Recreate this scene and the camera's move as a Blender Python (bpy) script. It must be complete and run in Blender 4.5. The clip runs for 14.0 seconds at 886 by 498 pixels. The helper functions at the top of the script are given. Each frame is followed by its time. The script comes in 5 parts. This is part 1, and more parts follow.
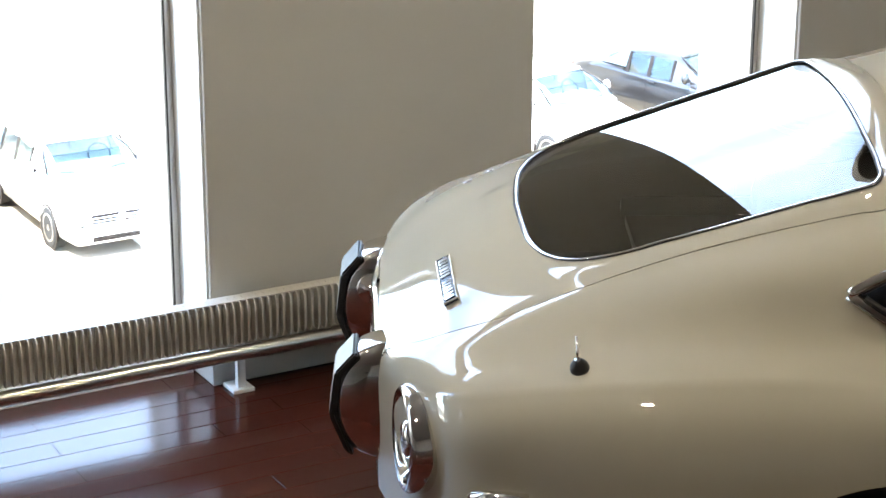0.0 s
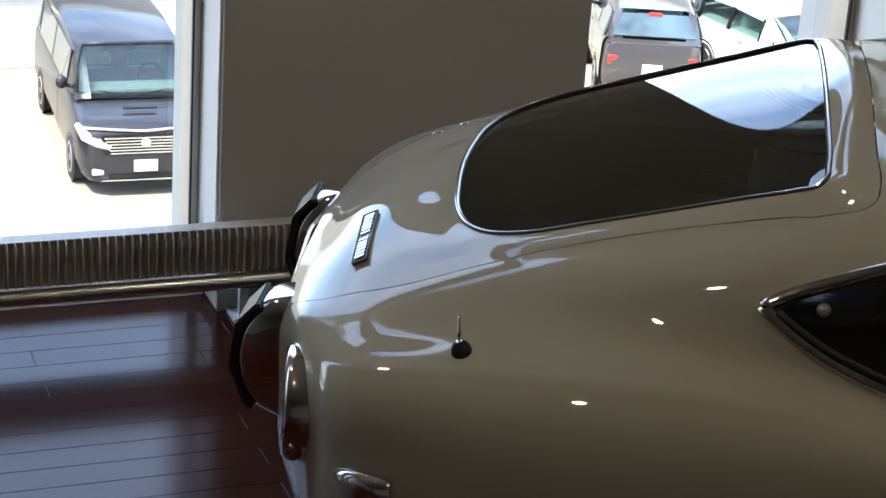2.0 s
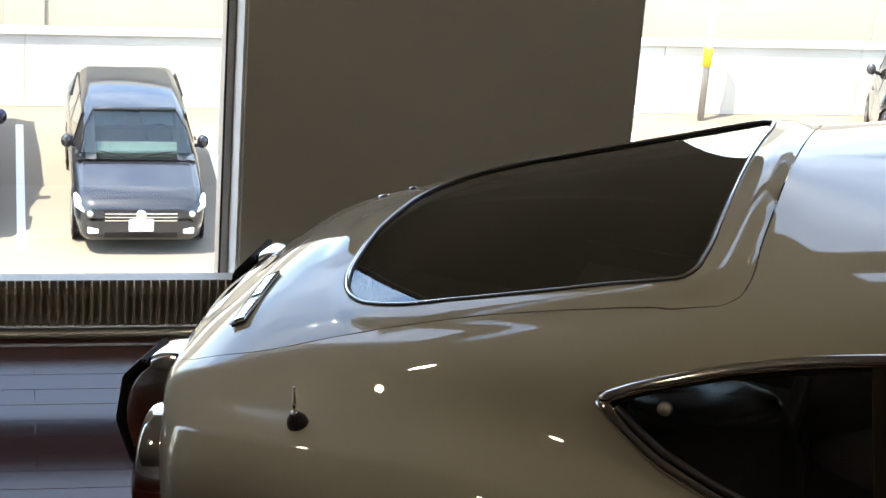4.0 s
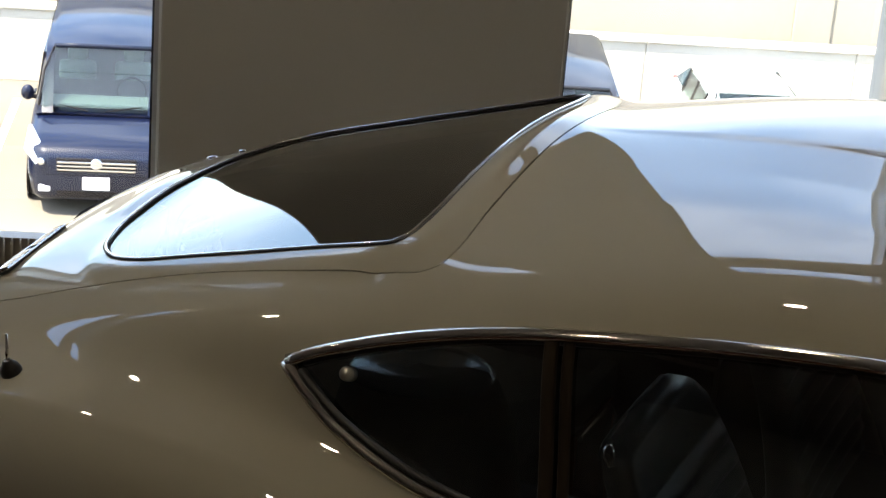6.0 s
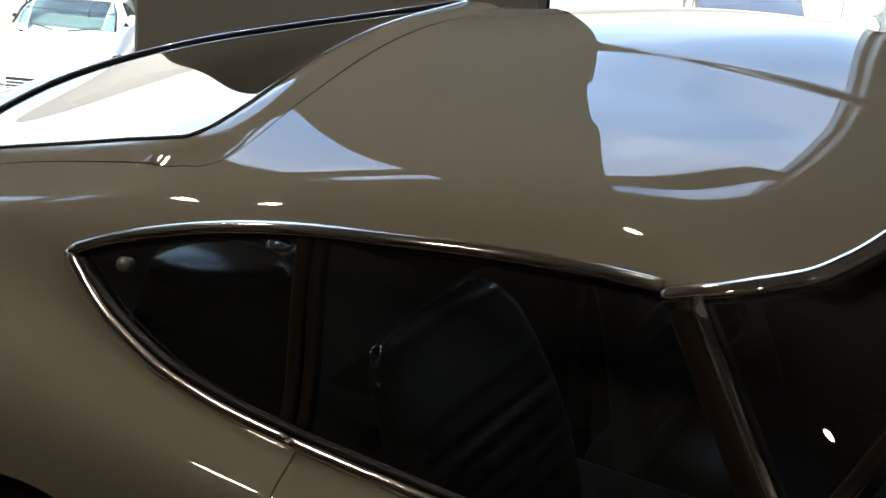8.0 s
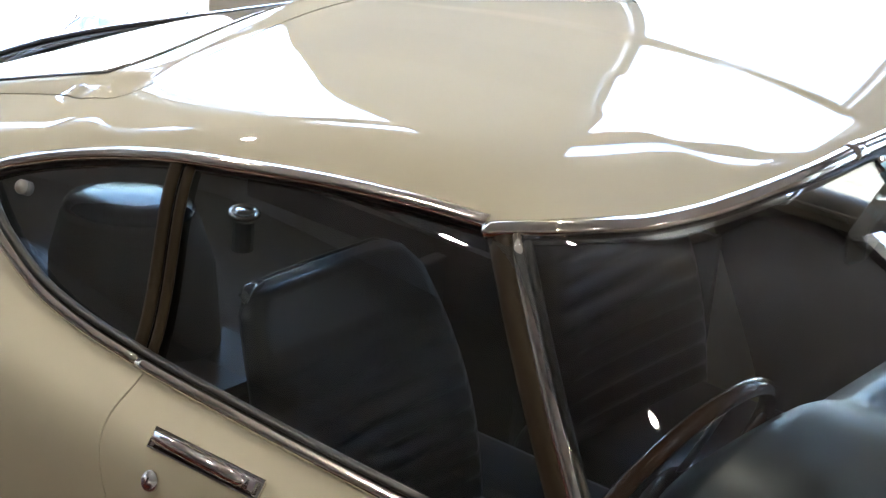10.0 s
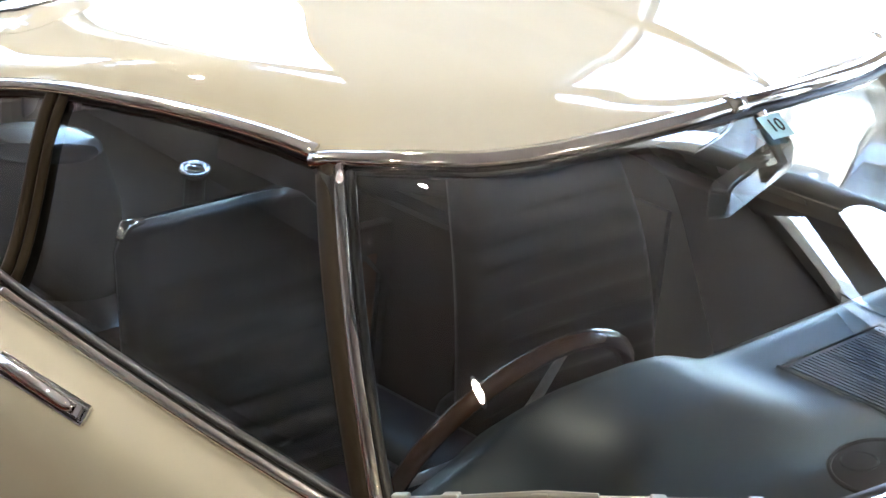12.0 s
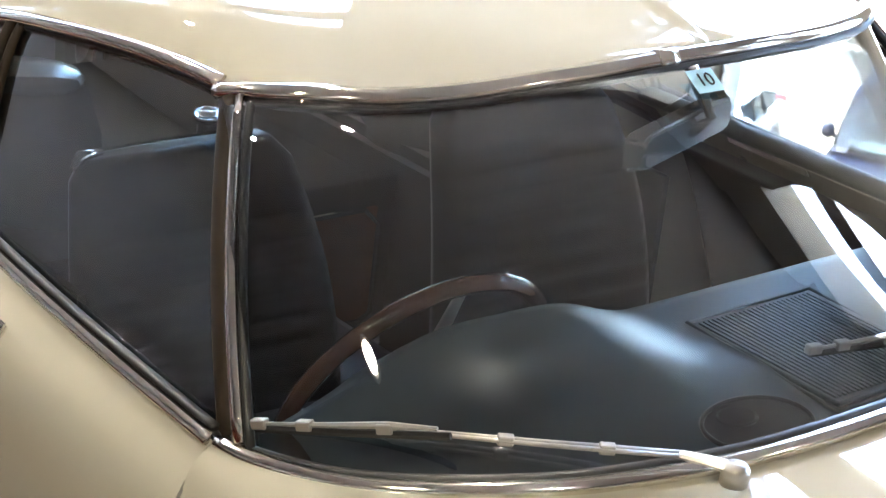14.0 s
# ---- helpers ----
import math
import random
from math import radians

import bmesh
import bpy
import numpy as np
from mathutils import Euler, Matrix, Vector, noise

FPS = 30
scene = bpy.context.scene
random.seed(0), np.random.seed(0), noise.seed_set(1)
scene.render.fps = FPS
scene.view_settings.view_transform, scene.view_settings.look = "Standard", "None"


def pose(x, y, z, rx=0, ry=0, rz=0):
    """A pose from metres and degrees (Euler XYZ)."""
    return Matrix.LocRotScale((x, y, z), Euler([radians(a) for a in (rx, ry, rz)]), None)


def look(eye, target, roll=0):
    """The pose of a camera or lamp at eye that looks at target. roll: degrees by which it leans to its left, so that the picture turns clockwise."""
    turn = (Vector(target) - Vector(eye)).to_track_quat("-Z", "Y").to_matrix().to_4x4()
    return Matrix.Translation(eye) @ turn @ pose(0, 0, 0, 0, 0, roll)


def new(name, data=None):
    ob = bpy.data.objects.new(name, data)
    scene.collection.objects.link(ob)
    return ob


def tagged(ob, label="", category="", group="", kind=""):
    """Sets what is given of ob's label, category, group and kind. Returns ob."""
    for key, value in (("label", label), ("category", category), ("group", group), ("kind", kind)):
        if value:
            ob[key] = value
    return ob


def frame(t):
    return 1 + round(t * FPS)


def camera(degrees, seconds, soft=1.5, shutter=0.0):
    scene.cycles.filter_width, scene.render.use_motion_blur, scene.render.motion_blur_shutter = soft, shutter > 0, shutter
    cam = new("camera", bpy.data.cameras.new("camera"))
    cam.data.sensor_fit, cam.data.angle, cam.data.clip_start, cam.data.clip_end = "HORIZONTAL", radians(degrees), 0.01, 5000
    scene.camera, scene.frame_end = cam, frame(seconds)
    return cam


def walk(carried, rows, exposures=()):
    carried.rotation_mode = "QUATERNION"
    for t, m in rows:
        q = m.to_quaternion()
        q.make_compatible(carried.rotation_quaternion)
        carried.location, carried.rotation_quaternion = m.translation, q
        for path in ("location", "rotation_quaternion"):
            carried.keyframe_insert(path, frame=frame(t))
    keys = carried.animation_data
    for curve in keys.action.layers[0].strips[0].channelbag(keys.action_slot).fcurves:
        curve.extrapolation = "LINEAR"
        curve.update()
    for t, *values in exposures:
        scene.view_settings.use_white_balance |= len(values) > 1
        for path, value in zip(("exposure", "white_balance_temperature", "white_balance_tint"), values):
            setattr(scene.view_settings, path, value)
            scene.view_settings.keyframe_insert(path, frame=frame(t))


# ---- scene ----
cam = camera(23.97, 14.0)
PATH = [
    (0.0, 0.213, -3.992, 2.128, -1.26, -18.66, 0.15),
    (0.5, 0.307, -3.884, 2.139, -0.27, -18.03, -0.24),
    (1.0, 0.442, -3.845, 2.141, 2.40, -18.21, 2.33),
    (1.5, 0.647, -3.790, 2.135, 5.06, -21.09, 3.47),
    (2.0, 0.824, -3.682, 2.139, 6.26, -21.25, 3.89),
    (2.2, 0.893, -3.629, 2.139, 7.17, -20.63, 3.37),
    (4.3, 1.618, -3.339, 2.169, 16.16, -20.38, 4.68),
    (4.5, 1.682, -3.296, 2.170, 15.96, -20.29, 5.19),
    (5.0, 1.899, -3.223, 2.154, 18.17, -20.47, 4.87),
    (5.5, 2.110, -3.172, 2.146, 21.54, -20.69, 4.72),
    (6.0, 2.259, -3.070, 2.140, 22.55, -20.82, 4.59),
    (6.5, 2.385, -2.961, 2.122, 23.26, -19.77, 4.47),
    (7.0, 2.517, -2.871, 2.158, 24.98, -20.02, 4.08),
    (7.5, 2.701, -2.816, 2.149, 27.16, -22.41, 4.34),
    (8.0, 2.849, -2.764, 2.126, 29.40, -23.03, 4.05),
    (8.2, 2.888, -2.733, 2.112, 29.91, -22.65, 3.97),
    (10.3, 3.434, -2.450, 1.912, 38.18, -20.00, 5.70),
    (10.5, 3.480, -2.416, 1.889, 38.24, -19.42, 5.64),
    (11.0, 3.534, -2.298, 1.880, 38.91, -19.61, 5.38),
    (11.5, 3.610, -2.197, 1.872, 40.37, -19.46, 5.76),
    (12.0, 3.703, -2.164, 1.855, 43.84, -20.16, 6.02),
    (12.5, 3.820, -2.134, 1.842, 47.75, -20.94, 5.84),
    (13.0, 3.888, -2.062, 1.842, 48.89, -21.36, 5.86),
    (13.5, 3.923, -1.964, 1.843, 49.05, -21.52, 6.34),
    (14.0, 3.990, -1.878, 1.835, 50.41, -21.00, 6.58),
]


def heading(x, y, z, yaw, pitch, roll):
    """The pose of a camera from its place, its turn to the left, its tilt up and its lean."""
    a, b = radians(yaw), radians(pitch)
    way = Vector((-math.sin(a) * math.cos(b), math.cos(a) * math.cos(b), math.sin(b)))
    eye = Vector((x, y, z))
    return look(eye, eye + way, roll)


EXPOSURE = [(0.0, 4.18, 6050, 10), (0.5, 3.78, 6050, 10), (0.8, 3.42, 6050, 10), (1.0, 3.0, 6050, 10), (1.2, 2.7, 6050, 10), (1.5, 2.5, 6050, 11), (2.2, 2.45, 6020, 11), (4.3, 2.35, 6500, 11), (7.2, 2.33, 6500, 11), (8.2, 2.33, 6150, 11),
            (9.2, 3.65, 5900, 11), (10.3, 4.95, 5650, 11), (11.5, 5.13, 5650, 11), (12.5, 5.52, 5620, 12), (14.0, 5.47, 5580, 12)]
walk(cam, [(r[0], heading(*r[1:])) for r in PATH], EXPOSURE)

# ---- light ----
world = bpy.data.worlds.new("sky")
scene.world = world
world.use_nodes = True
nt = world.node_tree
sky = nt.nodes.new("ShaderNodeTexSky")
sky.sky_type = "NISHITA"
sky.sun_disc = False
SUN_UP, SUN_AZ = 62.0, -148.0     # height; azimuth clockwise from +y
sky.sun_elevation = radians(SUN_UP)
sky.sun_rotation = radians(SUN_AZ)
# thin drifting cloud over the sky
co = nt.nodes.new("ShaderNodeTexCoord")
stretch = nt.nodes.new("ShaderNodeMapping")
stretch.inputs["Scale"].default_value = (1.0, 1.0, 2.6)
cloud = nt.nodes.new("ShaderNodeTexNoise")
cloud.inputs["Scale"].default_value, cloud.inputs["Detail"].default_value, cloud.inputs["Roughness"].default_value = 2.2, 8.0, 0.55
cover = nt.nodes.new("ShaderNodeMapRange")
cover.inputs["From Min"].default_value, cover.inputs["From Max"].default_value = 0.42, 0.70
cover.inputs["To Min"].default_value, cover.inputs["To Max"].default_value = 0.0, 0.55
blend = nt.nodes.new("ShaderNodeMixRGB")
blend.inputs[2].default_value = (7.6, 8.0, 8.8, 1)
nt.links.new(co.outputs["Generated"], stretch.inputs[0])
nt.links.new(stretch.outputs[0], cloud.inputs["Vector"])
nt.links.new(cloud.outputs["Fac"], cover.inputs["Value"])
nt.links.new(cover.outputs[0], blend.inputs[0])
nt.links.new(sky.outputs[0], blend.inputs[1])
nt.links.new(blend.outputs[0], nt.nodes["Background"].inputs[0])
nt.nodes["Background"].inputs[1].default_value = 0.17

sun_data = bpy.data.lights.new("sun", "SUN")
sun_data.energy, sun_data.angle, sun_data.color = 3.3, radians(0.5), (1.0, 0.93, 0.82)
sun = new("sun", sun_data)
SUN_FROM = Vector((math.sin(radians(SUN_AZ)) * math.cos(radians(SUN_UP)), math.cos(radians(SUN_AZ)) * math.cos(radians(SUN_UP)), math.sin(radians(SUN_UP))))
sun.matrix_world = look(SUN_FROM * 30, (0, 0, 0))


SPOT_W = 1.0

# ---- materials ----
def mat(name, color, rough=0.5, metal=0.0, coat=0.0, vary=0.06, scale=8.0, bump=0.0, bscale=60.0, trans=0.0, ior=1.45, spec=0.5):
    m = bpy.data.materials.new(name)
    m.use_nodes = True
    t = m.node_tree
    b = t.nodes["Principled BSDF"]
    b.inputs["Roughness"].default_value = rough
    b.inputs["Metallic"].default_value = metal
    b.inputs["Coat Weight"].default_value = coat
    b.inputs["Coat Roughness"].default_value = 0.004
    b.inputs["Coat IOR"].default_value = 1.62
    b.inputs["Transmission Weight"].default_value = trans
    b.inputs["IOR"].default_value = ior
    b.inputs["Specular IOR Level"].default_value = spec
    b.inputs["Base Color"].default_value = (*color, 1)
    if vary > 0:
        co = t.nodes.new("ShaderNodeTexCoord")
        n1 = t.nodes.new("ShaderNodeTexNoise")
        n1.inputs["Scale"].default_value, n1.inputs["Detail"].default_value = scale, 6
        ramp = t.nodes.new("ShaderNodeMapRange")
        ramp.inputs["From Min"].default_value, ramp.inputs["From Max"].default_value = 0.3, 0.7
        ramp.inputs["To Min"].default_value, ramp.inputs["To Max"].default_value = 1 - vary, 1 + vary
        mul = t.nodes.new("ShaderNodeVectorMath")
        mul.operation = "SCALE"
        mul.inputs[0].default_value = color
        t.links.new(co.outputs["Object"], n1.inputs["Vector"])
        t.links.new(n1.outputs["Fac"], ramp.inputs["Value"])
        t.links.new(ramp.outputs[0], mul.inputs["Scale"])
        t.links.new(mul.outputs[0], b.inputs["Base Color"])
    if bump > 0:
        co = t.nodes.new("ShaderNodeTexCoord")
        n2 = t.nodes.new("ShaderNodeTexNoise")
        n2.inputs["Scale"].default_value, n2.inputs["Detail"].default_value = bscale, 4
        bp = t.nodes.new("ShaderNodeBump")
        bp.inputs["Strength"].default_value, bp.inputs["Distance"].default_value = bump, 0.002
        t.links.new(co.outputs["Object"], n2.inputs["Vector"])
        t.links.new(n2.outputs["Fac"], bp.inputs["Height"])
        t.links.new(bp.outputs[0], b.inputs["Normal"])
    return m


PAINT = mat("cream_paint", (0.37, 0.345, 0.285), 0.5, coat=1.0, vary=0.015, scale=3, spec=0.0)
CHROME = mat("chrome", (0.82, 0.81, 0.79), 0.08, metal=1.0, vary=0.03, scale=20)
RUBBER = mat("black_rubber", (0.015, 0.014, 0.014), 0.45, vary=0.1, scale=30)
BLACK = mat("black_trim", (0.013, 0.010, 0.009), 0.30, spec=0.2, vary=0.1)
LINING = mat("dark_headliner", (0.022, 0.020, 0.019), 0.8, vary=0.08, scale=30)
VINYL = mat("black_vinyl", (0.0055, 0.0068, 0.0088), 0.38, spec=0.28, vary=0.15, scale=40, bump=0.12, bscale=350)
DASHPAD = mat("dark_dashboard_vinyl", (0.022, 0.036, 0.050), 0.36, vary=0.1, scale=30, bump=0.1, bscale=400)
CARPET = mat("black_carpet", (0.014, 0.013, 0.013), 0.95, vary=0.2, scale=80, bump=0.5, bscale=300)
RIMWOOD = mat("polished_brown_wood", (0.10, 0.045, 0.022), 0.22, vary=0.2, scale=30, coat=0.5)
REDLENS = mat("red_lens", (0.45, 0.02, 0.015), 0.12, vary=0.05, coat=0.6)
BADGE = mat("dark_badge_enamel", (0.03, 0.035, 0.045), 0.2, vary=0.05)
GREYMETAL = mat("grey_cast_metal", (0.40, 0.385, 0.36), 0.35, metal=0.7, vary=0.06, scale=40)
TYRE = mat("tyre_rubber", (0.02, 0.02, 0.02), 0.75, vary=0.1, scale=30)
PIERBAND = mat("grey_mirrored_pier", (0.11, 0.105, 0.098), 0.5, vary=0.08, scale=30)
GLOSSPAD = mat("glossy_dark_pad", (0.030, 0.036, 0.044), 0.20, vary=0.1, scale=30)
PILLAR = mat("dark_brown_pillar", (0.030, 0.022, 0.016), 0.5, vary=0.1, spec=0.10)
STAINLESS = mat("stainless_trim", (0.74, 0.70, 0.64), 0.10, metal=1.0, vary=0.04, scale=25, bump=0.03, bscale=40)
STICKER = mat("pale_blue_sticker", (0.30, 0.48, 0.56), 0.5, vary=0.03)


def clear_glass(name, tint, gain=1.0):
    """A thin pane: it lets light through and mirrors by its angle."""
    m = bpy.data.materials.new(name)
    m.use_nodes = True
    t = m.node_tree
    t.nodes.clear()
    o = t.nodes.new("ShaderNodeOutputMaterial")
    mix = t.nodes.new("ShaderNodeMixShader")
    tr = t.nodes.new("ShaderNodeBsdfTransparent")
    tr.inputs[0].default_value = (*tint, 1)
    gl = t.nodes.new("ShaderNodeBsdfGlossy")
    gl.inputs["Roughness"].default_value = 0.0
    lw = t.nodes.new("ShaderNodeLayerWeight")
    lw.inputs[0].default_value = 0.5
    fr = t.nodes.new("ShaderNodeMath")
    fr.operation = "POWER"
    fr.inputs[1].default_value = 5.0
    mu = t.nodes.new("ShaderNodeMath")
    mu.operation, mu.use_clamp = "MULTIPLY_ADD", True
    mu.inputs[1].default_value, mu.inputs[2].default_value = 0.96 * gain, 0.04 * gain
    t.links.new(lw.outputs["Facing"], fr.inputs[0])
    t.links.new(fr.outputs[0], mu.inputs[0])
    t.links.new(mu.outputs[0], mix.inputs[0])
    t.links.new(tr.outputs[0], mix.inputs[1])
    t.links.new(gl.outputs[0], mix.inputs[2])
    t.links.new(mix.outputs[0], o.inputs[0])
    return m


GLASS = clear_glass("car_glass", (0.56, 0.58, 0.58), 4.0)
HATCHGLASS = clear_glass("dark_hatch_glass", (0.50, 0.53, 0.52), 1.5)
PANE = clear_glass("window_pane", (0.92, 0.95, 0.94), 1.5)
WALLPAINT = mat("grey_wall_paint", (0.44, 0.425, 0.385), 0.75, vary=0.04, scale=2, bump=0.15, bscale=180)
FRAME = mat("window_frame_metal", (0.45, 0.42, 0.38), 0.35, metal=0.6, vary=0.05)
WHITEPAINT = mat("white_paint", (0.80, 0.79, 0.76), 0.5, vary=0.03)
RADIATOR = mat("radiator_enamel", (0.46, 0.43, 0.38), 0.35, vary=0.05, scale=15)
STEEL = mat("brushed_steel", (0.55, 0.52, 0.48), 0.28, metal=1.0, vary=0.06, scale=25)
FLOORWOOD = mat("dark_red_floor_board", (0.040, 0.010, 0.006), 0.17, vary=0.25, scale=5, bump=0.06, bscale=25, coat=0.0, spec=0.29)
CEILING = mat("ceiling_paint", (0.29, 0.265, 0.245), 0.8, vary=0.03)
BACKWALL = mat("brown_grey_wall", (0.27, 0.235, 0.205), 0.6, vary=0.1, scale=1.5)
YELLOW = mat("yellow_plastic", (0.75, 0.50, 0.02), 0.5, vary=0.05)
CAR_DARK = mat("black_metallic_car_paint", (0.014, 0.013, 0.015), 0.35, coat=0.6, vary=0.05, spec=0.2)
CAR_BLACK = mat("black_car_paint", (0.010, 0.010, 0.011), 0.35, spec=0.2, coat=1.0, vary=0.05)
CAR_BLUE = mat("dark_blue_car_paint", (0.0012, 0.003, 0.016), 0.35, coat=0.6, vary=0.05, spec=0.2)
CAR_WHITE = mat("white_car_paint", (0.75, 0.74, 0.70), 0.3, coat=1.0, vary=0.02)
CAR_SILVER = mat("silver_car_paint", (0.50, 0.50, 0.50), 0.3, coat=1.0, vary=0.02, metal=0.5)
CAR_BROWN = mat("dark_brown_car_paint", (0.035, 0.029, 0.028), 0.3, coat=1.0, vary=0.05)
CARGLASS = mat("parked_car_glass", (0.06, 0.085, 0.095), 0.04, vary=0.5, scale=2, spec=0.9)
CARPANE = clear_glass("parked_car_window", (0.62, 0.70, 0.68), 1.6)
PALESEAT = mat("pale_grey_upholstery", (0.42, 0.42, 0.38), 0.8, vary=0.08, scale=12)
HEADLAMP = mat("headlamp_cover", (0.62, 0.63, 0.64), 0.08, vary=0.1, scale=12, spec=0.8)
CONCRETE = mat("pale_concrete", (0.58, 0.54, 0.45), 0.85, vary=0.08, scale=0.8, bump=0.2)
LOT = mat("pale_concrete_paving", (0.20, 0.172, 0.128), 0.9, vary=0.12, scale=0.7, bump=0.3)
BEIGE = mat("beige_facade", (0.46, 0.40, 0.30), 0.85, vary=0.06, scale=0.6)

LAMPFACE = bpy.data.materials.new("lamp_face")
LAMPFACE.use_nodes = True
LAMPFACE.node_tree.nodes["Principled BSDF"].inputs["Emission Color"].default_value = (1.0, 0.86, 0.62, 1)
LAMPFACE.node_tree.nodes["Principled BSDF"].inputs["Emission Strength"].default_value = 46.0

# ---- mesh helpers ----
WARMFACE = bpy.data.materials.new("warm_lamp_face")
WARMFACE.use_nodes = True
WARMFACE.node_tree.nodes["Principled BSDF"].inputs["Emission Color"].default_value = (1.0, 0.80, 0.42, 1)
WARMFACE.node_tree.nodes["Principled BSDF"].inputs["Emission Strength"].default_value = 13.0

# ---- mesh helpers ----


def link_mesh(name, bm, material, parent=None, smooth=False, label=""):
    me = bpy.data.meshes.new(name)
    bm.normal_update()
    bm.to_mesh(me)
    bm.free()
    me.materials.append(material)
    if smooth:
        for p in me.polygons:
            p.use_smooth = True
    ob = new(name, me)
    if parent is not None:
        ob.parent = parent
    if label:
        tagged(ob, label)
    return ob


def part(name, bm, material, parent, label="", smooth=False):
    return link_mesh(name, bm, material, parent, smooth, label)


def thing(name, m=None, label="", category="", group="", kind=""):
    ob = new(name)
    if m is not None:
        ob.matrix_world = m
    return tagged(ob, label, category, group, kind)


def box(x0, x1, y0, y1, z0, z1, bevel=0.0, bm=None, m=None):
    bm = bm or bmesh.new()
    geo = bmesh.ops.create_cube(bm, size=1)
    mm = Matrix.Translation(((x0 + x1) / 2, (y0 + y1) / 2, (z0 + z1) / 2)) @ Matrix.Diagonal((x1 - x0, y1 - y0, z1 - z0, 1))
    if m is not None:
        mm = m @ mm
    bmesh.ops.transform(bm, matrix=mm, verts=geo["verts"])
    if bevel > 0:
        es = list({e for v in geo["verts"] for e in v.link_edges})
        bmesh.ops.bevel(bm, geom=es, offset=bevel, segments=2, affect="EDGES", profile=0.5)
    return bm


def rod(points, r, seg=10, bm=None, flat=1.0, up=(0, 0, 1), cap=True, closed=False):
    """A tube of radius r along points; flat squeezes it along the second axis."""
    bm = bm or bmesh.new()
    pts = [Vector(p) for p in points]
    n = len(pts)
    rings = []
    for i, p in enumerate(pts):
        if closed:
            d = (pts[(i + 1) % n] - pts[i - 1]).normalized()
        else:
            d = (pts[min(i + 1, n - 1)] - pts[max(i - 1, 0)]).normalized()
        u = Vector(up)
        if abs(u.dot(d)) > 0.95:
            u = Vector((1, 0, 0))
        s = d.cross(u).normalized()
        w = s.cross(d).normalized()
        rr = r[i] if isinstance(r, (list, tuple)) else r
        rings.append([bm.verts.new(p + s * (math.cos(2 * math.pi * k / seg) * rr) + w * (math.sin(2 * math.pi * k / seg) * rr * flat)) for k in range(seg)])
    for i in range(n if closed else n - 1):
        a, b = rings[i], rings[(i + 1) % n]
        for k in range(seg):
            bm.faces.new((a[k], a[(k + 1) % seg], b[(k + 1) % seg], b[k]))
    if cap and not closed:
        bm.faces.new(list(reversed(rings[0])))
        bm.faces.new(rings[-1])
    return bm


def lathe(profile, seg=24, m=None, bm=None):
    """Turn (radius, height) pairs round the z axis."""
    bm = bm or bmesh.new()
    rings = []
    for r, h in profile:
        rings.append([bm.verts.new((m or Matrix()) @ Vector((r * math.cos(2 * math.pi * k / seg), r * math.sin(2 * math.pi * k / seg), h))) for k in range(seg)])
    for a, b in zip(rings, rings[1:]):
        for k in range(seg):
            bm.faces.new((a[k], a[(k + 1) % seg], b[(k + 1) % seg], b[k]))
    if profile[0][0] > 1e-4:
        bm.faces.new(list(reversed(rings[0])))
    if profile[-1][0] > 1e-4:
        bm.faces.new(rings[-1])
    return bm


def spline(xs, ys, x):
    """Smooth curve through the points (Catmull-Rom slopes), for a number or an array."""
    xs, ys = np.asarray(xs, float), np.asarray(ys, float)
    d = np.diff(ys) / np.diff(xs)
    s = np.empty_like(ys)
    s[0], s[-1] = d[0], d[-1]
    h = np.diff(xs)
    s[1:-1] = (d[:-1] * h[1:] + d[1:] * h[:-1]) / (h[1:] + h[:-1])
    x = np.clip(np.asarray(x, float), xs[0], xs[-1])
    i = np.clip(np.searchsorted(xs, x) - 1, 0, len(xs) - 2)
    t = (x - xs[i]) / h[i]
    a, b, sa, sb = ys[i], ys[i + 1], s[i] * h[i], s[i + 1] * h[i]
    return a * (1 + 2 * t) * (1 - t) ** 2 + sa * t * (1 - t) ** 2 + b * t * t * (3 - 2 * t) - sb * t * t * (1 - t)


# ---- the room: its window wall stands at an angle to the car ----
WALL_TURN = 28.2
ROOM = Matrix.Rotation(radians(WALL_TURN), 4, "Z")   # room axes: u along the window wall, v out through it
FACE, GLAZE, OUTER = 1.165, 1.435, 1.66              # pier face, window line, outer face (v)
HEAD, BAR, STRIP, CEIL = 2.700, 2.930, 3.150, 3.36      # window head, bar over it, light strip, ceiling


def room_box(u0, u1, v0, v1, z0, z1, bevel=0.0, bm=None):
    return box(u0, u1, v0, v1, z0, z1, bevel, bm, ROOM)


def room_at(u, v, z, turn=0.0):
    return ROOM @ Matrix.Translation((u, v, z)) @ Matrix.Rotation(radians(turn), 4, "Z")


U0, U1, V0 = -8.0, 9.0, -8.5
floor = tagged(link_mesh("floor", room_box(U0, U1, V0, OUTER, -0.16, -0.012), FLOORWOOD), "dark red polished wood plank floor", "floor", kind="structure")
tagged(link_mesh("ceiling", room_box(U0, U1, V0, OUTER, CEIL, CEIL + 0.2), CEILING), "plain pale painted ceiling with downlights", "ceiling", kind="structure")
for nm, bm in (("wall_south", room_box(U0, U1, V0 - 0.2, V0, -0.15, CEIL)), ("wall_west", room_box(U0 - 0.2, U0, V0, OUTER, -0.15, CEIL)),
               ("wall_east", room_box(U1, U1 + 0.2, V0, OUTER, -0.15, CEIL))):
    tagged(link_mesh(nm, bm, BACKWALL), "plain brown-grey gallery wall", "wall", kind="structure")
PERIOD, PIER0, PIERW = 1.917, 0.303, 0.986
PIERS = [PIER0 + PERIOD * k for k in range(-4, 5)]
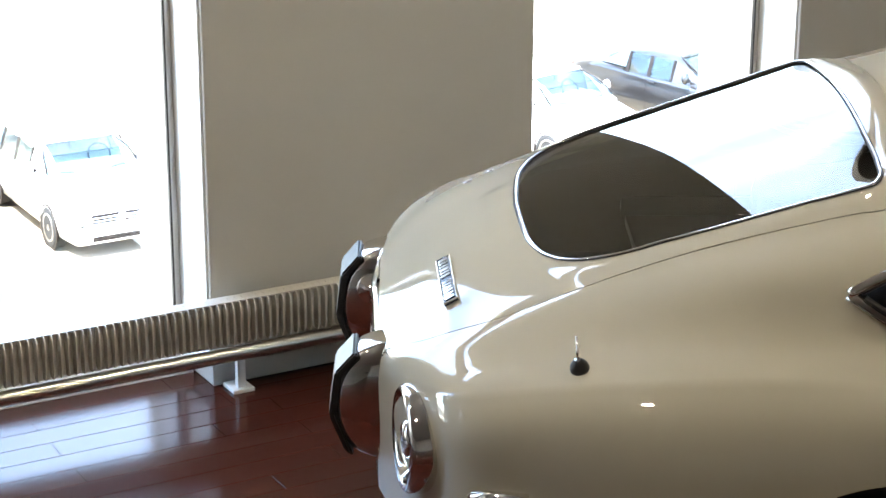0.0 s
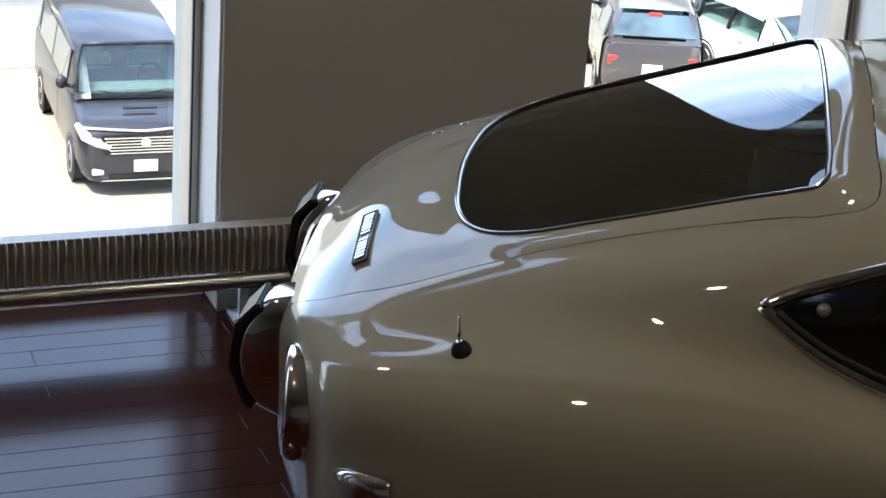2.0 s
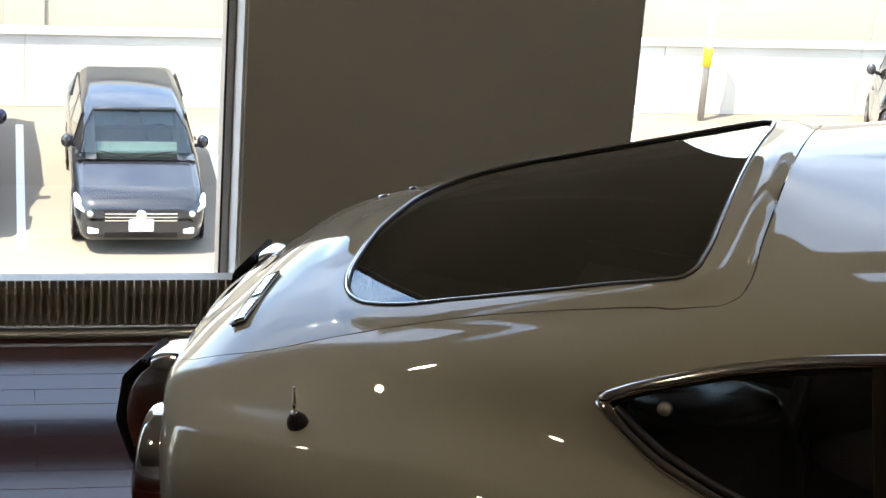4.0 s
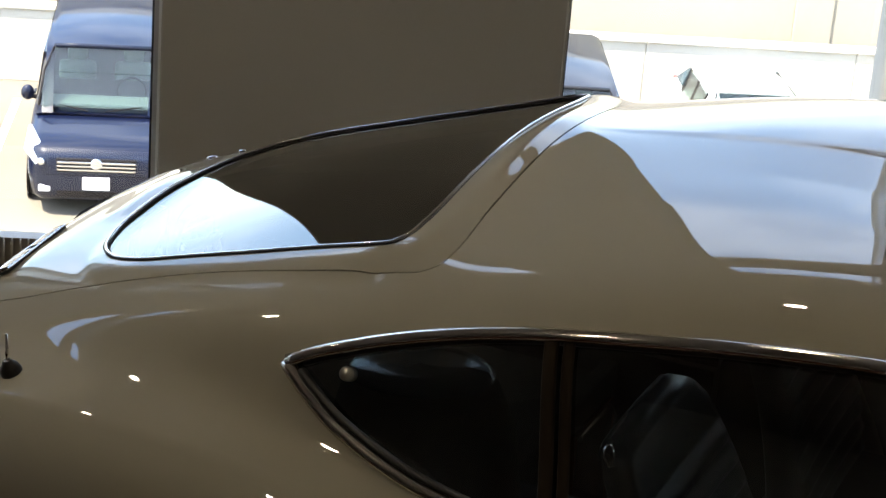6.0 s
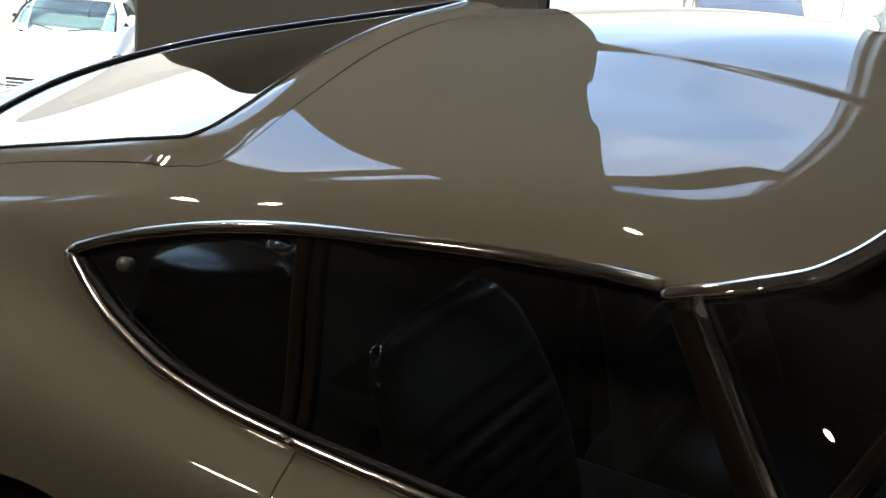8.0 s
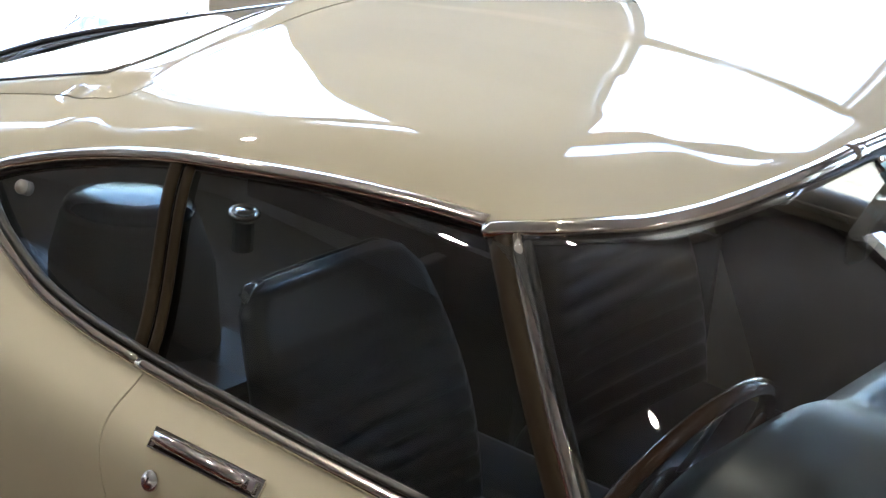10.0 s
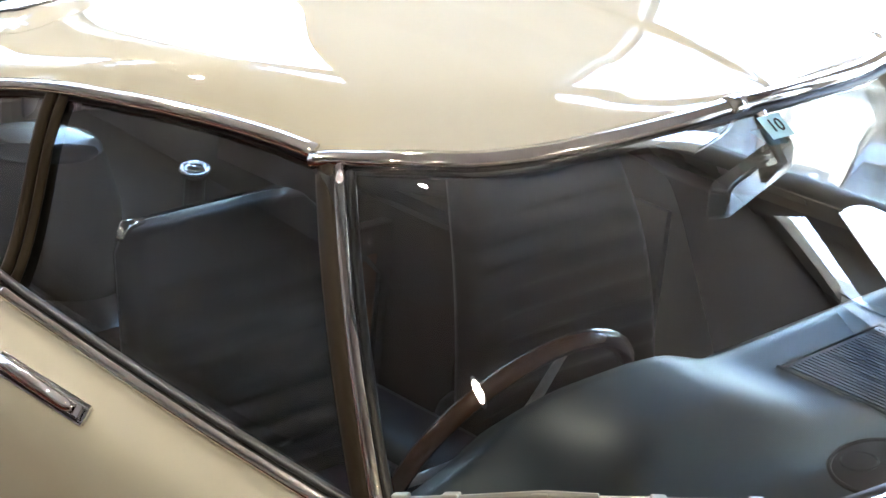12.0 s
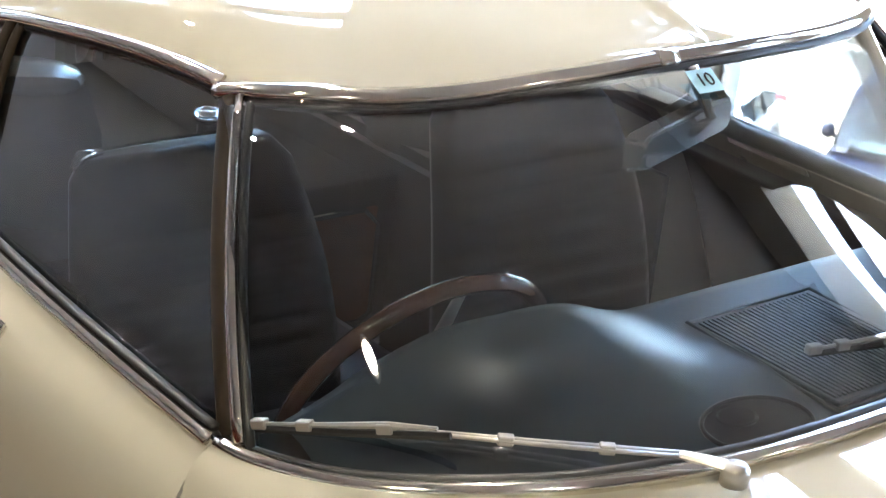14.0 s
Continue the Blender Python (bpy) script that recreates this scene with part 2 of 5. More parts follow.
for i, a in enumerate(PIERS):
    tagged(link_mesh("wall_pier_%d" % (i + 1), room_box(a, a + PIERW, FACE, OUTER, 0, CEIL - 0.002, 0.004), WALLPAINT), "grey painted wall pier between tall windows", "wall", kind="structure")
for i, a in enumerate(PIERS[:-1]):
    u0, u1 = a + PIERW + 0.001, a + PERIOD - 0.001
    n = i + 1
    tagged(link_mesh("window_sill_%d" % n, room_box(u0, u1, 1.295, OUTER - 0.01, -0.01, 0.055, 0.004), WHITEPAINT), "low white painted window sill", "sill", kind="structure")
    tagged(link_mesh("window_head_%d" % n, room_box(u0, u1, FACE + 0.05, GLAZE + 0.04, STRIP, CEIL - 0.002), WALLPAINT), "grey wall over the window", "wall", kind="structure")
    win = tagged(thing("window_%d" % n), "tall window with metal frame down to the floor", "window", kind="structure")
    # u1 reveal whiter as if sunlit, u0 reveal greyer: light put into the paint
    for s, nm in ((u0, "reveal"), (u1 - 0.006, "reveal")):
        part(nm, room_box(s, s + 0.006, FACE + 0.012, GLAZE + 0.05, 0.056, STRIP - 0.001), WHITEPAINT if s > u0 else WALLPAINT, win)
    for s0, s1 in ((u0 + 0.006, u0 + 0.030), (u1 - 0.030, u1 - 0.006)):
        part("jamb", room_box(s0, s1, GLAZE - 0.085, GLAZE + 0.03, 0.056, STRIP - 0.001, 0.003), FRAME, win)
        part("gasket", room_box(s0 - 0.001 if s0 > (u0 + u1) / 2 else s1 - 0.004, s0 + 0.004 if s0 > (u0 + u1) / 2 else s1 + 0.004, GLAZE - 0.092, GLAZE - 0.080, 0.056, STRIP - 0.001), BLACK, win)
    part("bottom_rail", room_box(u0 + 0.031, u1 - 0.031, GLAZE - 0.05, GLAZE + 0.03, 0.056, 0.10, 0.003), FRAME, win)
    part("transom", room_box(u0 + 0.031, u1 - 0.031, GLAZE - 0.012, GLAZE + 0.03, HEAD, BAR, 0.003), FRAME, win)
    for z0, z1 in ((0.10, HEAD), (BAR, STRIP - 0.001)):
        bm = bmesh.new()
        bm.faces.new([bm.verts.new(ROOM @ Vector(p)) for p in ((u0 + 0.031, GLAZE, z0), (u1 - 0.031, GLAZE, z0), (u1 - 0.031, GLAZE, z1), (u0 + 0.031, GLAZE, z1))])
        pane = part("pane", bm, PANE, win)
        pane.visible_shadow = False

# planks of the floor: those near the rear of the car one by one, the rest joined
PLANK_W = 0.088
PLANKS = {}
for L in (0.60, 0.90, 1.20):
    bm = box(0, L - 0.0012, 0, PLANK_W - 0.0012, -0.012, 0.0, 0.0008)
    me = bpy.data.meshes.new("plank")
    bm.to_mesh(me)
    bm.free()
    me.materials.append(FLOORWOOD)
    PLANKS[L] = me
rng = random.Random(5)
far_boards = bmesh.new()
count = 0
r = 0
v = 1.290 - PLANK_W
while v > V0:
    u = U0 + rng.choice((0.0, -0.3, -0.5, -0.7))
    while u < U1:
        L = rng.choice((0.60, 0.90, 0.90, 1.20))
        if -2.3 < u + L / 2 < 1.0 and v > -0.6 and count < 290:
            o = new("plank", PLANKS[L])
            o.parent = floor
            o.matrix_world = room_at(u, v, 0)
            count += 1
        elif v > -5:
            a0, a1, b0, b1 = u, u + L - 0.0015, v, v + PLANK_W - 0.0015
            q = [far_boards.verts.new(ROOM @ Vector(p)) for p in ((a0, b0, 0), (a1, b0, 0), (a1, b1, 0), (a0, b1, 0), (a0, b0, -0.008), (a1, b0, -0.008), (a1, b1, -0.008), (a0, b1, -0.008))]
            far_boards.faces.new(q[:4])
            for k in range(4):
                far_boards.faces.new((q[k], q[4 + k], q[4 + (k + 1) % 4], q[(k + 1) % 4]))
        u += L
    v -= PLANK_W
tagged(link_mesh("far_planks", far_boards, FLOORWOOD, floor), kind="stuff")

# ---- radiator: a long finned convector on a steel tube with white feet ----
def radiator(u0, u1):
    rad = thing("radiator", None, "long finned metal radiator standing on white feet along the wall", "radiator")
    part("top_rail", room_box(u0, u1, 1.082, 1.128, 0.2582, 0.2638, 0.001), RADIATOR, rad)
    part("core", room_box(u0 + 0.01, u1 - 0.01, 1.092, 1.125, 0.140, 0.258), RADIATOR, rad)
    bm = bmesh.new()
    prof = [(1.092, 0.146), (1.072, 0.146), (1.063, 0.160), (1.062, 0.235), (1.065, 0.252), (1.073, 0.2620), (1.110, 0.2650)]
    for du in (-0.0026, 0.0026):
        for p, (vv, z) in enumerate(prof):
            w = 1.0 if 2 <= p <= 4 else 0.6
            bm.verts.new((du * w, vv, z))
    bm.verts.ensure_lookup_table()
    k = len(prof)
    for p in range(k - 1):
        bm.faces.new((bm.verts[p], bm.verts[p + 1], bm.verts[k + p + 1], bm.verts[k + p]))
    bm.faces.new([bm.verts[p] for p in range(k)][::-1])
    bm.faces.new([bm.verts[k + p] for p in range(k)])
    bmesh.ops.recalc_face_normals(bm, faces=bm.faces)
    me = bpy.data.meshes.new("fin")
    bm.to_mesh(me)
    bm.free()
    me.materials.append(RADIATOR)
    u = u0 + 0.012
    while u < u1 - 0.01:
        o = new("fin", me)
        o.parent = rad
        o.matrix_world = room_at(u, 0, 0)
        u += 0.0204
    tube = rod([ROOM @ Vector((uu, 1.066, 0.124)) for uu in np.linspace(u0 - 0.02, u1 + 0.02, 12)], 0.0195, 16)
    part("supply_tube", tube, STEEL, rad, smooth=True)
    uf = 0.357 - 1.5 * 3
    while uf < u1:
        if uf > u0:
            foot = part("foot", room_box(uf - 0.030, uf + 0.030, 1.085, 1.160, 0.0, 0.011, 0.002), WHITEPAINT, rad)
            part("foot_post", room_box(uf - 0.012, uf + 0.012, 1.100, 1.118, 0.011, 0.14, 0.002), WHITEPAINT, foot)
        uf += 1.5
    return rad


radiator(-3.4, 2.1)

# ---- downlights ----
SPOTS = [(1.05, -0.20), (-1.60, 0.50), (1.70, -4.3), (4.10, -4.3), (7.0, -1.6), (-1.10, -1.75)]
for u, v in SPOTS:
    wide = 2.0 if (u, v) == (1.70, -4.3) else 1.0            # one fitting is a broad one
    dl = thing("downlight", room_at(u, v, CEIL), "small round recessed ceiling downlight", "lamp", "ceiling downlights")
    part("trim_ring", lathe([(r * wide, z) for r, z in ((0.090, 0.0), (0.090, -0.006), (0.076, -0.010), (0.066, -0.004), (0.066, 0.0))], 28), WHITEPAINT, dl, smooth=True)
    part("lamp_face", lathe([(0.064 * wide, -0.002), (0.0, -0.0025)], 24), WARMFACE if wide > 1 else LAMPFACE, dl)
    ld = bpy.data.lights.new("downlight_beam", "SPOT")
    ld.energy, ld.color, ld.spot_size, ld.spot_blend, ld.shadow_soft_size = SPOT_W, (1.0, 0.86, 0.68), radians(150), 0.6, 0.05
    lo = new("downlight_beam", ld)
    lo.parent = dl
    lo.location = (0, 0, -0.03)

# ---- outside ----
GROUND_Z = -8.0
YARD = Matrix.Translation((-0.24, -3.6, 2.14)) @ Matrix.Scale(0.78, 4) @ Matrix.Translation((0.24, 3.6, -2.14))   # the yard's own scale
LOT_Z = 2.14 + 0.78 * (GROUND_Z - 2.14)


def yard_box(u0, u1, v0, v1, z0, z1, bevel=0.0):
    return box(u0, u1, v0, v1, z0, z1, bevel, None, ROOM @ YARD)


tagged(link_mesh("ground", room_box(-400, 400, OUTER + 0.4, 900, LOT_Z - 0.5, LOT_Z), LOT), "pale sunlit parking lot surface", "ground", kind="structure")
facade = tagged(link_mesh("wall_outer_face", room_box(U0, U1, OUTER + 0.002, OUTER + 0.25, LOT_Z, -0.17), CONCRETE), "outer wall of the storeys below", "wall", kind="structure")
bw = tagged(thing("boundary_wall"), "pale concrete boundary wall behind the parked cars", "wall", kind="structure")
for k in range(-12, 14):
    part("wall_panel", yard_box(k * 3.6, k * 3.6 + 3.594, 29.6, 29.8, GROUND_Z, GROUND_Z + 1.22, 0.01), CONCRETE, bw)
    part("coping", yard_box(k * 3.6, k * 3.6 + 3.596, 29.55, 29.85, GROUND_Z + 1.222, GROUND_Z + 1.30, 0.01), CONCRETE, bw)
nb = tagged(thing("neighbour_building"), "long low beige building with panel joints behind the lot", "building", kind="structure")
for k in range(-10, 14):
    part("facade_panel", yard_box(k * 5.2 + 0.02, k * 5.2 + 5.18, 31.2, 31.5, GROUND_Z, GROUND_Z + 2.95, 0.015), BEIGE, nb)
    part("pilaster", yard_box(k * 5.2 - 0.35, k * 5.2 + 0.35, 31.16, 31.199, GROUND_Z, GROUND_Z + 2.95, 0.02), BEIGE, nb)
part("roof", yard_box(-52, 73, 31.0, 42, GROUND_Z + 2.96, GROUND_Z + 3.2, 0.03), CONCRETE, nb)
# bay lines
bl = tagged(thing("bay_lines"), "worn white parking bay lines painted on the lot", "marking", kind="structure")
for k in range(-5, 9):
    u = -3.05 + k * 2.95
    part("bay_line", yard_box(u - 0.06, u + 0.06, 23.0, 28.6, GROUND_Z + 0.001, GROUND_Z + 0.005), WHITEPAINT, bl)
# yellow-sleeved pole by the wall
pole = thing("pole", ROOM @ YARD @ Matrix.Translation((11.45, 29.25, GROUND_Z)), "thin grey pole with a yellow sleeve beside the wall", "pole")
part("post", lathe([(0.06, 0.0), (0.06, 1.9), (0.0, 1.9)], 14), GREYMETAL, pole, smooth=True)
part("sleeve", lathe([(0.060, 0.96), (0.080, 0.97), (0.080, 1.28), (0.060, 1.30)], 14), YELLOW, pole, smooth=True)
# ---- the car's skin ----
# stations along the car, and for each the half section from sill to centre line: out (y) and up (z)
SX = [0.17, 0.20, 0.27, 0.40, 0.60, 0.85, 1.10, 1.40, 1.70, 2.00, 2.30]
Q_OUT = [
    [0.27, 0.33, 0.48, 0.61, 0.68, 0.71, 0.7, 0.69, 0.69, 0.69, 0.69],
    [0.3, 0.37, 0.53, 0.65, 0.725, 0.765, 0.77, 0.77, 0.77, 0.77, 0.77],
    [0.31, 0.38, 0.545, 0.66, 0.735, 0.775, 0.785, 0.785, 0.785, 0.785, 0.785],
    [0.31, 0.38, 0.535, 0.635, 0.69, 0.725, 0.74, 0.75, 0.755, 0.755, 0.755],
    [0.29, 0.36, 0.4751, 0.545, 0.5897, 0.624, 0.6495, 0.675, 0.6852, 0.6951, 0.7],
    [0.25, 0.305, 0.3894, 0.4356, 0.4779, 0.5361, 0.5741, 0.6023, 0.6208, 0.6303, 0.6348],
    [0.18, 0.22, 0.2797, 0.3201, 0.3543, 0.396, 0.4416, 0.5226, 0.5457, 0.5511, 0.5493],
    [0.09, 0.11, 0.1451, 0.1645, 0.1785, 0.1975, 0.222, 0.2624, 0.2803, 0.2804, 0.2801],
    [0, 0, 0, 0, 0, 0, 0, 0, 0, 0, 0],
]
Q_UP = [
    [0.38, 0.35, 0.3, 0.25, 0.2, 0.18, 0.17, 0.17, 0.17, 0.17, 0.17],
    [0.46, 0.44, 0.42, 0.4, 0.38, 0.37, 0.36, 0.36, 0.36, 0.36, 0.36],
    [0.55, 0.55, 0.56, 0.57, 0.57, 0.57, 0.57, 0.57, 0.56, 0.55, 0.55],
    [0.625, 0.645, 0.665, 0.695, 0.725, 0.74, 0.735, 0.715, 0.705, 0.7, 0.7],
    [0.655, 0.682, 0.7155, 0.7449, 0.7842, 0.8114, 0.802, 0.767, 0.7632, 0.7638, 0.7649],
    [0.67, 0.695, 0.7359, 0.7836, 0.8444, 0.9019, 0.9325, 0.9305, 0.9258, 0.9232, 0.9095],
    [0.68, 0.705, 0.7555, 0.8118, 0.8786, 0.9542, 1.014, 1.0508, 1.0706, 1.0715, 1.0588],
    [0.69, 0.712, 0.7684, 0.8309, 0.906, 0.9932, 1.066, 1.109, 1.1351, 1.1206, 1.075],
    [0.69, 0.712, 0.7725, 0.8429, 0.924, 1.0182, 1.0973, 1.143, 1.1542, 1.1383, 1.0857],
]
VV = np.concatenate([np.linspace(0, 7.0, 85)[:-1], np.linspace(7.0, 8.0, 33)])   # rows of the half section, finer near the centre line
NV = len(VV)


def bends(k):
    """For knots k: the matrix that turns values into second derivatives of the smoothest curve through them."""
    k = np.asarray(k, float)
    h, n = np.diff(k), len(k)
    A, B = np.eye(n), np.zeros((n, n))
    for i in range(1, n - 1):
        A[i, i - 1:i + 2] = h[i - 1], 2 * (h[i - 1] + h[i]), h[i]
        B[i, i - 1:i + 2] = 6 / h[i - 1], -6 / h[i - 1] - 6 / h[i], 6 / h[i]
    return np.linalg.solve(A, B)


def smooth_at(k, bend, y, s):
    k, y = np.asarray(k, float), np.asarray(y, float)
    M = bend @ y
    s = np.atleast_1d(np.asarray(s, float))
    i = np.clip(np.searchsorted(k, s) - 1, 0, len(k) - 2)
    h = (k[i + 1] - k[i])[:, None]
    d, e = (s - k[i])[:, None], (k[i + 1] - s)[:, None]
    return (e ** 3 * M[i] + d ** 3 * M[i + 1]) / (6 * h) + e * (y[i] / h - M[i] * h / 6) + d * (y[i + 1] / h - M[i + 1] * h / 6)


QO, QU = np.array(Q_OUT), np.array(Q_UP)
RUN = np.concatenate([[0], np.cumsum(np.hypot(np.diff([0.6929, 0.7629, 0.7764, 0.7386, 0.66, 0.58, 0.4779, 0.2443, 0.0]), np.diff([0.1757, 0.3643, 0.5629, 0.7171, 0.7814, 0.9019, 1.0221, 1.0653, 1.082])))])
KNOTS = np.concatenate([RUN, [2 * RUN[8] - RUN[7], 2 * RUN[8] - RUN[6]]])
SV = np.interp(VV, np.arange(9), RUN)
BEND_X, BEND_V = bends(SX), bends(KNOTS)
GRID = np.concatenate([QO.T, QU.T], 1)


def ease(f):
    f = np.clip(f, 0, 1)
    return f * f * (3 - 2 * f)


ROOF_C = [[1.13874, 0.00473, -0.09717, 0.13930, -0.08642],
          [0.03508, 0.03577, 0.03220, -0.02785, -0.01244],
          [-0.05115, -0.02235, 0.02228, -0.02185, -0.00081],
          [0.00625, -0.01895, -0.16410, 0.16804, 0.00285],
          [0.01628, -0.11868, 0.06308, -0.07426, 0.09968],
          [-0.03501, 0.07442, -0.10612, 0.14247, -0.09118],
          [-0.00270, 0.01380, 0.11807, -0.05481, -0.04832]]


def roof_crown(x, y):
    """Height of the smooth roof panel: powers of the length by even powers of the width."""
    X, Y = (min(max(x, 1.0), 2.16) - 1.6) / 0.52, (np.minimum(np.abs(y), 0.62) / 0.5) ** 2
    return sum(X ** i * sum(c * Y ** j for j, c in enumerate(row)) for i, row in enumerate(ROOF_C))


G_C = [0.98147, 0.12673, -0.00814, -0.00328, -0.05439, -0.00778, 0.00685, 0.01519, -0.0009]
GLASS_C = [[-0.01549, 0.04116, -0.02256],
           [-0.00927, 0.00164, 0.00745],
           [-0.01698, 0.03695, -0.02164],
           [0.00943, -0.00892, 0.00383],
           [0.03685, -0.07781, 0.04063]]


def glass_crown(x, y):
    """Height of the hatch glass, nearly flat across its width."""
    X, Y = (x - 0.78) / 0.35, (y / 0.35) ** 2
    h = G_C[0] + G_C[1] * X + G_C[2] * X ** 2 + G_C[3] * X ** 3 + Y * (G_C[4] + G_C[5] * X + G_C[6] * X * X) + Y * Y * (G_C[7] + G_C[8] * X)
    W = (y / 0.4) ** 2
    return h + sum(X ** i * sum(c * W ** j for j, c in enumerate(row)) for i, row in enumerate(GLASS_C))


def section(x):
    """The half section of the skin at x: NV rows of (out, up); mirrored past the centre line, so that the roof is level there."""
    q = smooth_at(SX, BEND_X, GRID, x)[0]
    o = np.concatenate([q[:9], -q[7:5:-1]])
    u = np.concatenate([q[9:], q[16:14:-1]])
    p = smooth_at(KNOTS, BEND_V, np.stack([o, u], 1), SV)
    # fold along the shoulder of the rear wing, with the surface above it drawn flat
    fold = ease((x - 0.20) / 0.08) * (1 - ease((x - 0.80) / 0.45))
    d = VV - 3.33
    rise = 0.0055 * np.exp(-np.abs(d) / np.where(d > 0, 0.40, 0.28)) - 0.0050 * np.exp(-((VV - 4.25) / 0.45) ** 2)
    p[:, 1] += fold * rise
    p[:, 0] += fold * 0.5 * np.maximum(rise, 0)
    w = ease((0.590 - np.abs(p[:, 0])) / 0.09) * ease((x - 1.05) / 0.14) * (VV > 5.0)
    p[:, 1] += w * (roof_crown(x, p[:, 0]) - p[:, 1])
    # the lid meets the edge of its glass flush
    rim = np.interp(min(max(x, 0.447), 1.093), [0.447, 0.470, 0.495, 0.540, 0.600, 0.700, 0.835, 0.950, 1.040, 1.093], [0.10, 0.225, 0.285, 0.335, 0.362, 0.374, 0.386, 0.394, 0.404, 0.385])
    gap = np.hypot(max(0.447 - x, x - 1.093, 0.0), np.maximum(np.abs(p[:, 0]) - rim, 0.0))
    p[:, 1] += (1 - ease(gap / 0.075)) * (VV > 4.4) * (glass_crown(x, np.minimum(np.abs(p[:, 0]), 0.47)) - p[:, 1])
    return p


def skin(x0, x1, n):
    xs = np.linspace(x0, x1, n)
    return xs, np.array([section(x) for x in xs])


def curve(points, n=60):
    """A smooth line of n points through the given ones (two or three numbers each), by length."""
    p = np.asarray(points, float)
    k = np.concatenate([[0], np.cumsum(np.maximum(1e-6, np.linalg.norm(np.diff(p, axis=0), axis=1)))])
    s = np.linspace(0, k[-1], n)
    return np.stack([spline(k, p[:, j], s) for j in range(p.shape[1])], 1)


def on_skin_xz(x, z):
    """The point of the right flank at x and height z."""
    s = section(x)
    lim = int(np.searchsorted(VV, 6.6))
    k = np.argmin(np.abs(s[:lim, 1] - z))
    k = min(max(k, 1), lim - 2)
    a, b = (k - 1, k) if (s[k - 1, 1] - z) * (s[k, 1] - z) <= 0 else (k, k + 1)
    f = np.clip((z - s[a, 1]) / (s[b, 1] - s[a, 1] + 1e-9), -0.5, 1.5)
    return np.array([x, -(s[a, 0] + f * (s[b, 0] - s[a, 0])), z])


def on_skin_xy(x, y):
    """The point of the upper skin at x and y (y from the centre line to the right, negative)."""
    s = section(x)
    lo = int(np.searchsorted(VV, 3.2))
    o = -abs(y)
    z = np.interp(-o, s[lo:, 0][::-1], s[lo:, 1][::-1])
    return np.array([x, y, z])


def skin_normal(p):
    a = on_skin_xy(p[0] + 0.01, p[1]) - on_skin_xy(p[0] - 0.01, p[1])
    b = on_skin_xy(p[0], p[1] + 0.01 * (1 if p[1] < 0 else -1)) - on_skin_xy(p[0], p[1])
    n = np.cross(a, b)
    n = n / np.linalg.norm(n)
    return n if n[2] > 0 else -n


def inside(poly, x, y):
    """Which of the points lie in a closed outline (even-odd)."""
    px, py = poly[:, 0], poly[:, 1]
    qx, qy = np.roll(px, -1), np.roll(py, -1)
    r = np.zeros(np.shape(x), bool)
    for a, b, c, d in zip(px, py, qx, qy):
        if b != d:
            r ^= ((b > y) != (d > y)) & (x < (c - a) * (y - b) / (d - b) + a)
    return r


# outlines of the openings and panels of the right side
WIN_TOP = curve([(0.996, 0.889), (1.044, 0.913), (1.099, 0.935), (1.241, 0.981), (1.387, 1.017), (1.522, 1.041), (1.647, 1.059), (1.764, 1.071), (1.853, 1.077), (1.917, 1.079)], 70)
WIN_LOW = curve([(0.996, 0.889), (1.040, 0.861), (1.098, 0.831), (1.150, 0.813), (1.222, 0.793), (1.310, 0.778), (1.450, 0.766), (1.661, 0.760), (1.945, 0.757), (2.200, 0.757)], 80)
WINDOW = np.concatenate([WIN_TOP, [(2.6, 1.079), (2.6, 0.757)], WIN_LOW[::-1]])
GLASS_EDGE = curve([(0.447, 0.0), (0.452, -0.10), (0.470, -0.225), (0.495, -0.285), (0.540, -0.335), (0.600, -0.362), (0.700, -0.374), (0.835, -0.386), (0.950, -0.394),
                    (1.040, -0.404), (1.070, -0.403), (1.085, -0.385), (1.091, -0.340), (1.093, -0.200), (1.093, 0.0)], 110)
HATCH_EDGE = curve([(0.12, -0.26), (0.17, -0.292), (0.197, -0.325), (0.250, -0.380), (0.335, -0.412), (0.55, -0.420), (0.76, -0.430), (0.96, -0.449), (1.10, -0.461), (1.145, -0.458), (1.166, -0.440), (1.174, -0.400), (1.172, -0.297), (1.171, -0.10), (1.171, 0.0)], 110)
HEADER = curve([(2.120, 0.0), (2.119, -0.118), (2.106, -0.244), (2.083, -0.360), (2.054, -0.449), (2.004, -0.513), (1.917, -0.552)], 50)
DOOR_REAR = curve([(1.470, 0.80), (1.470, 0.765), (1.472, 0.730), (1.485, 0.670), (1.515, 0.607), (1.575, 0.50), (1.65, 0.37), (1.72, 0.17), (1.74, 0.10)], 60)
DOOR_FRONT = curve([(2.200, 0.80), (2.203, 0.757), (2.225, 0.66), (2.24, 0.45), (2.235, 0.10)], 40)
DOOR = np.concatenate([DOOR_REAR, [(1.74, 0.205), (2.235, 0.205)], DOOR_FRONT[::-1]])
GLASS_POLY = np.concatenate([GLASS_EDGE, [(1.093, 0.05), (0.447, 0.05)]])
HATCH_POLY = np.concatenate([HATCH_EDGE, [(1.171, 0.05), (0.12, 0.05)]])
HEADER_POLY = np.concatenate([HEADER, [(2.7, -0.552), (2.7, 0.05)]])
ARCH_X, ARCH_Z, ARCH_R = 1.07, 0.29, 0.325
ARCH = np.array([(ARCH_X + ARCH_R * math.cos(a), ARCH_Z + ARCH_R * math.sin(a)) for a in np.linspace(0, 2 * math.pi, 72, endpoint=False)])

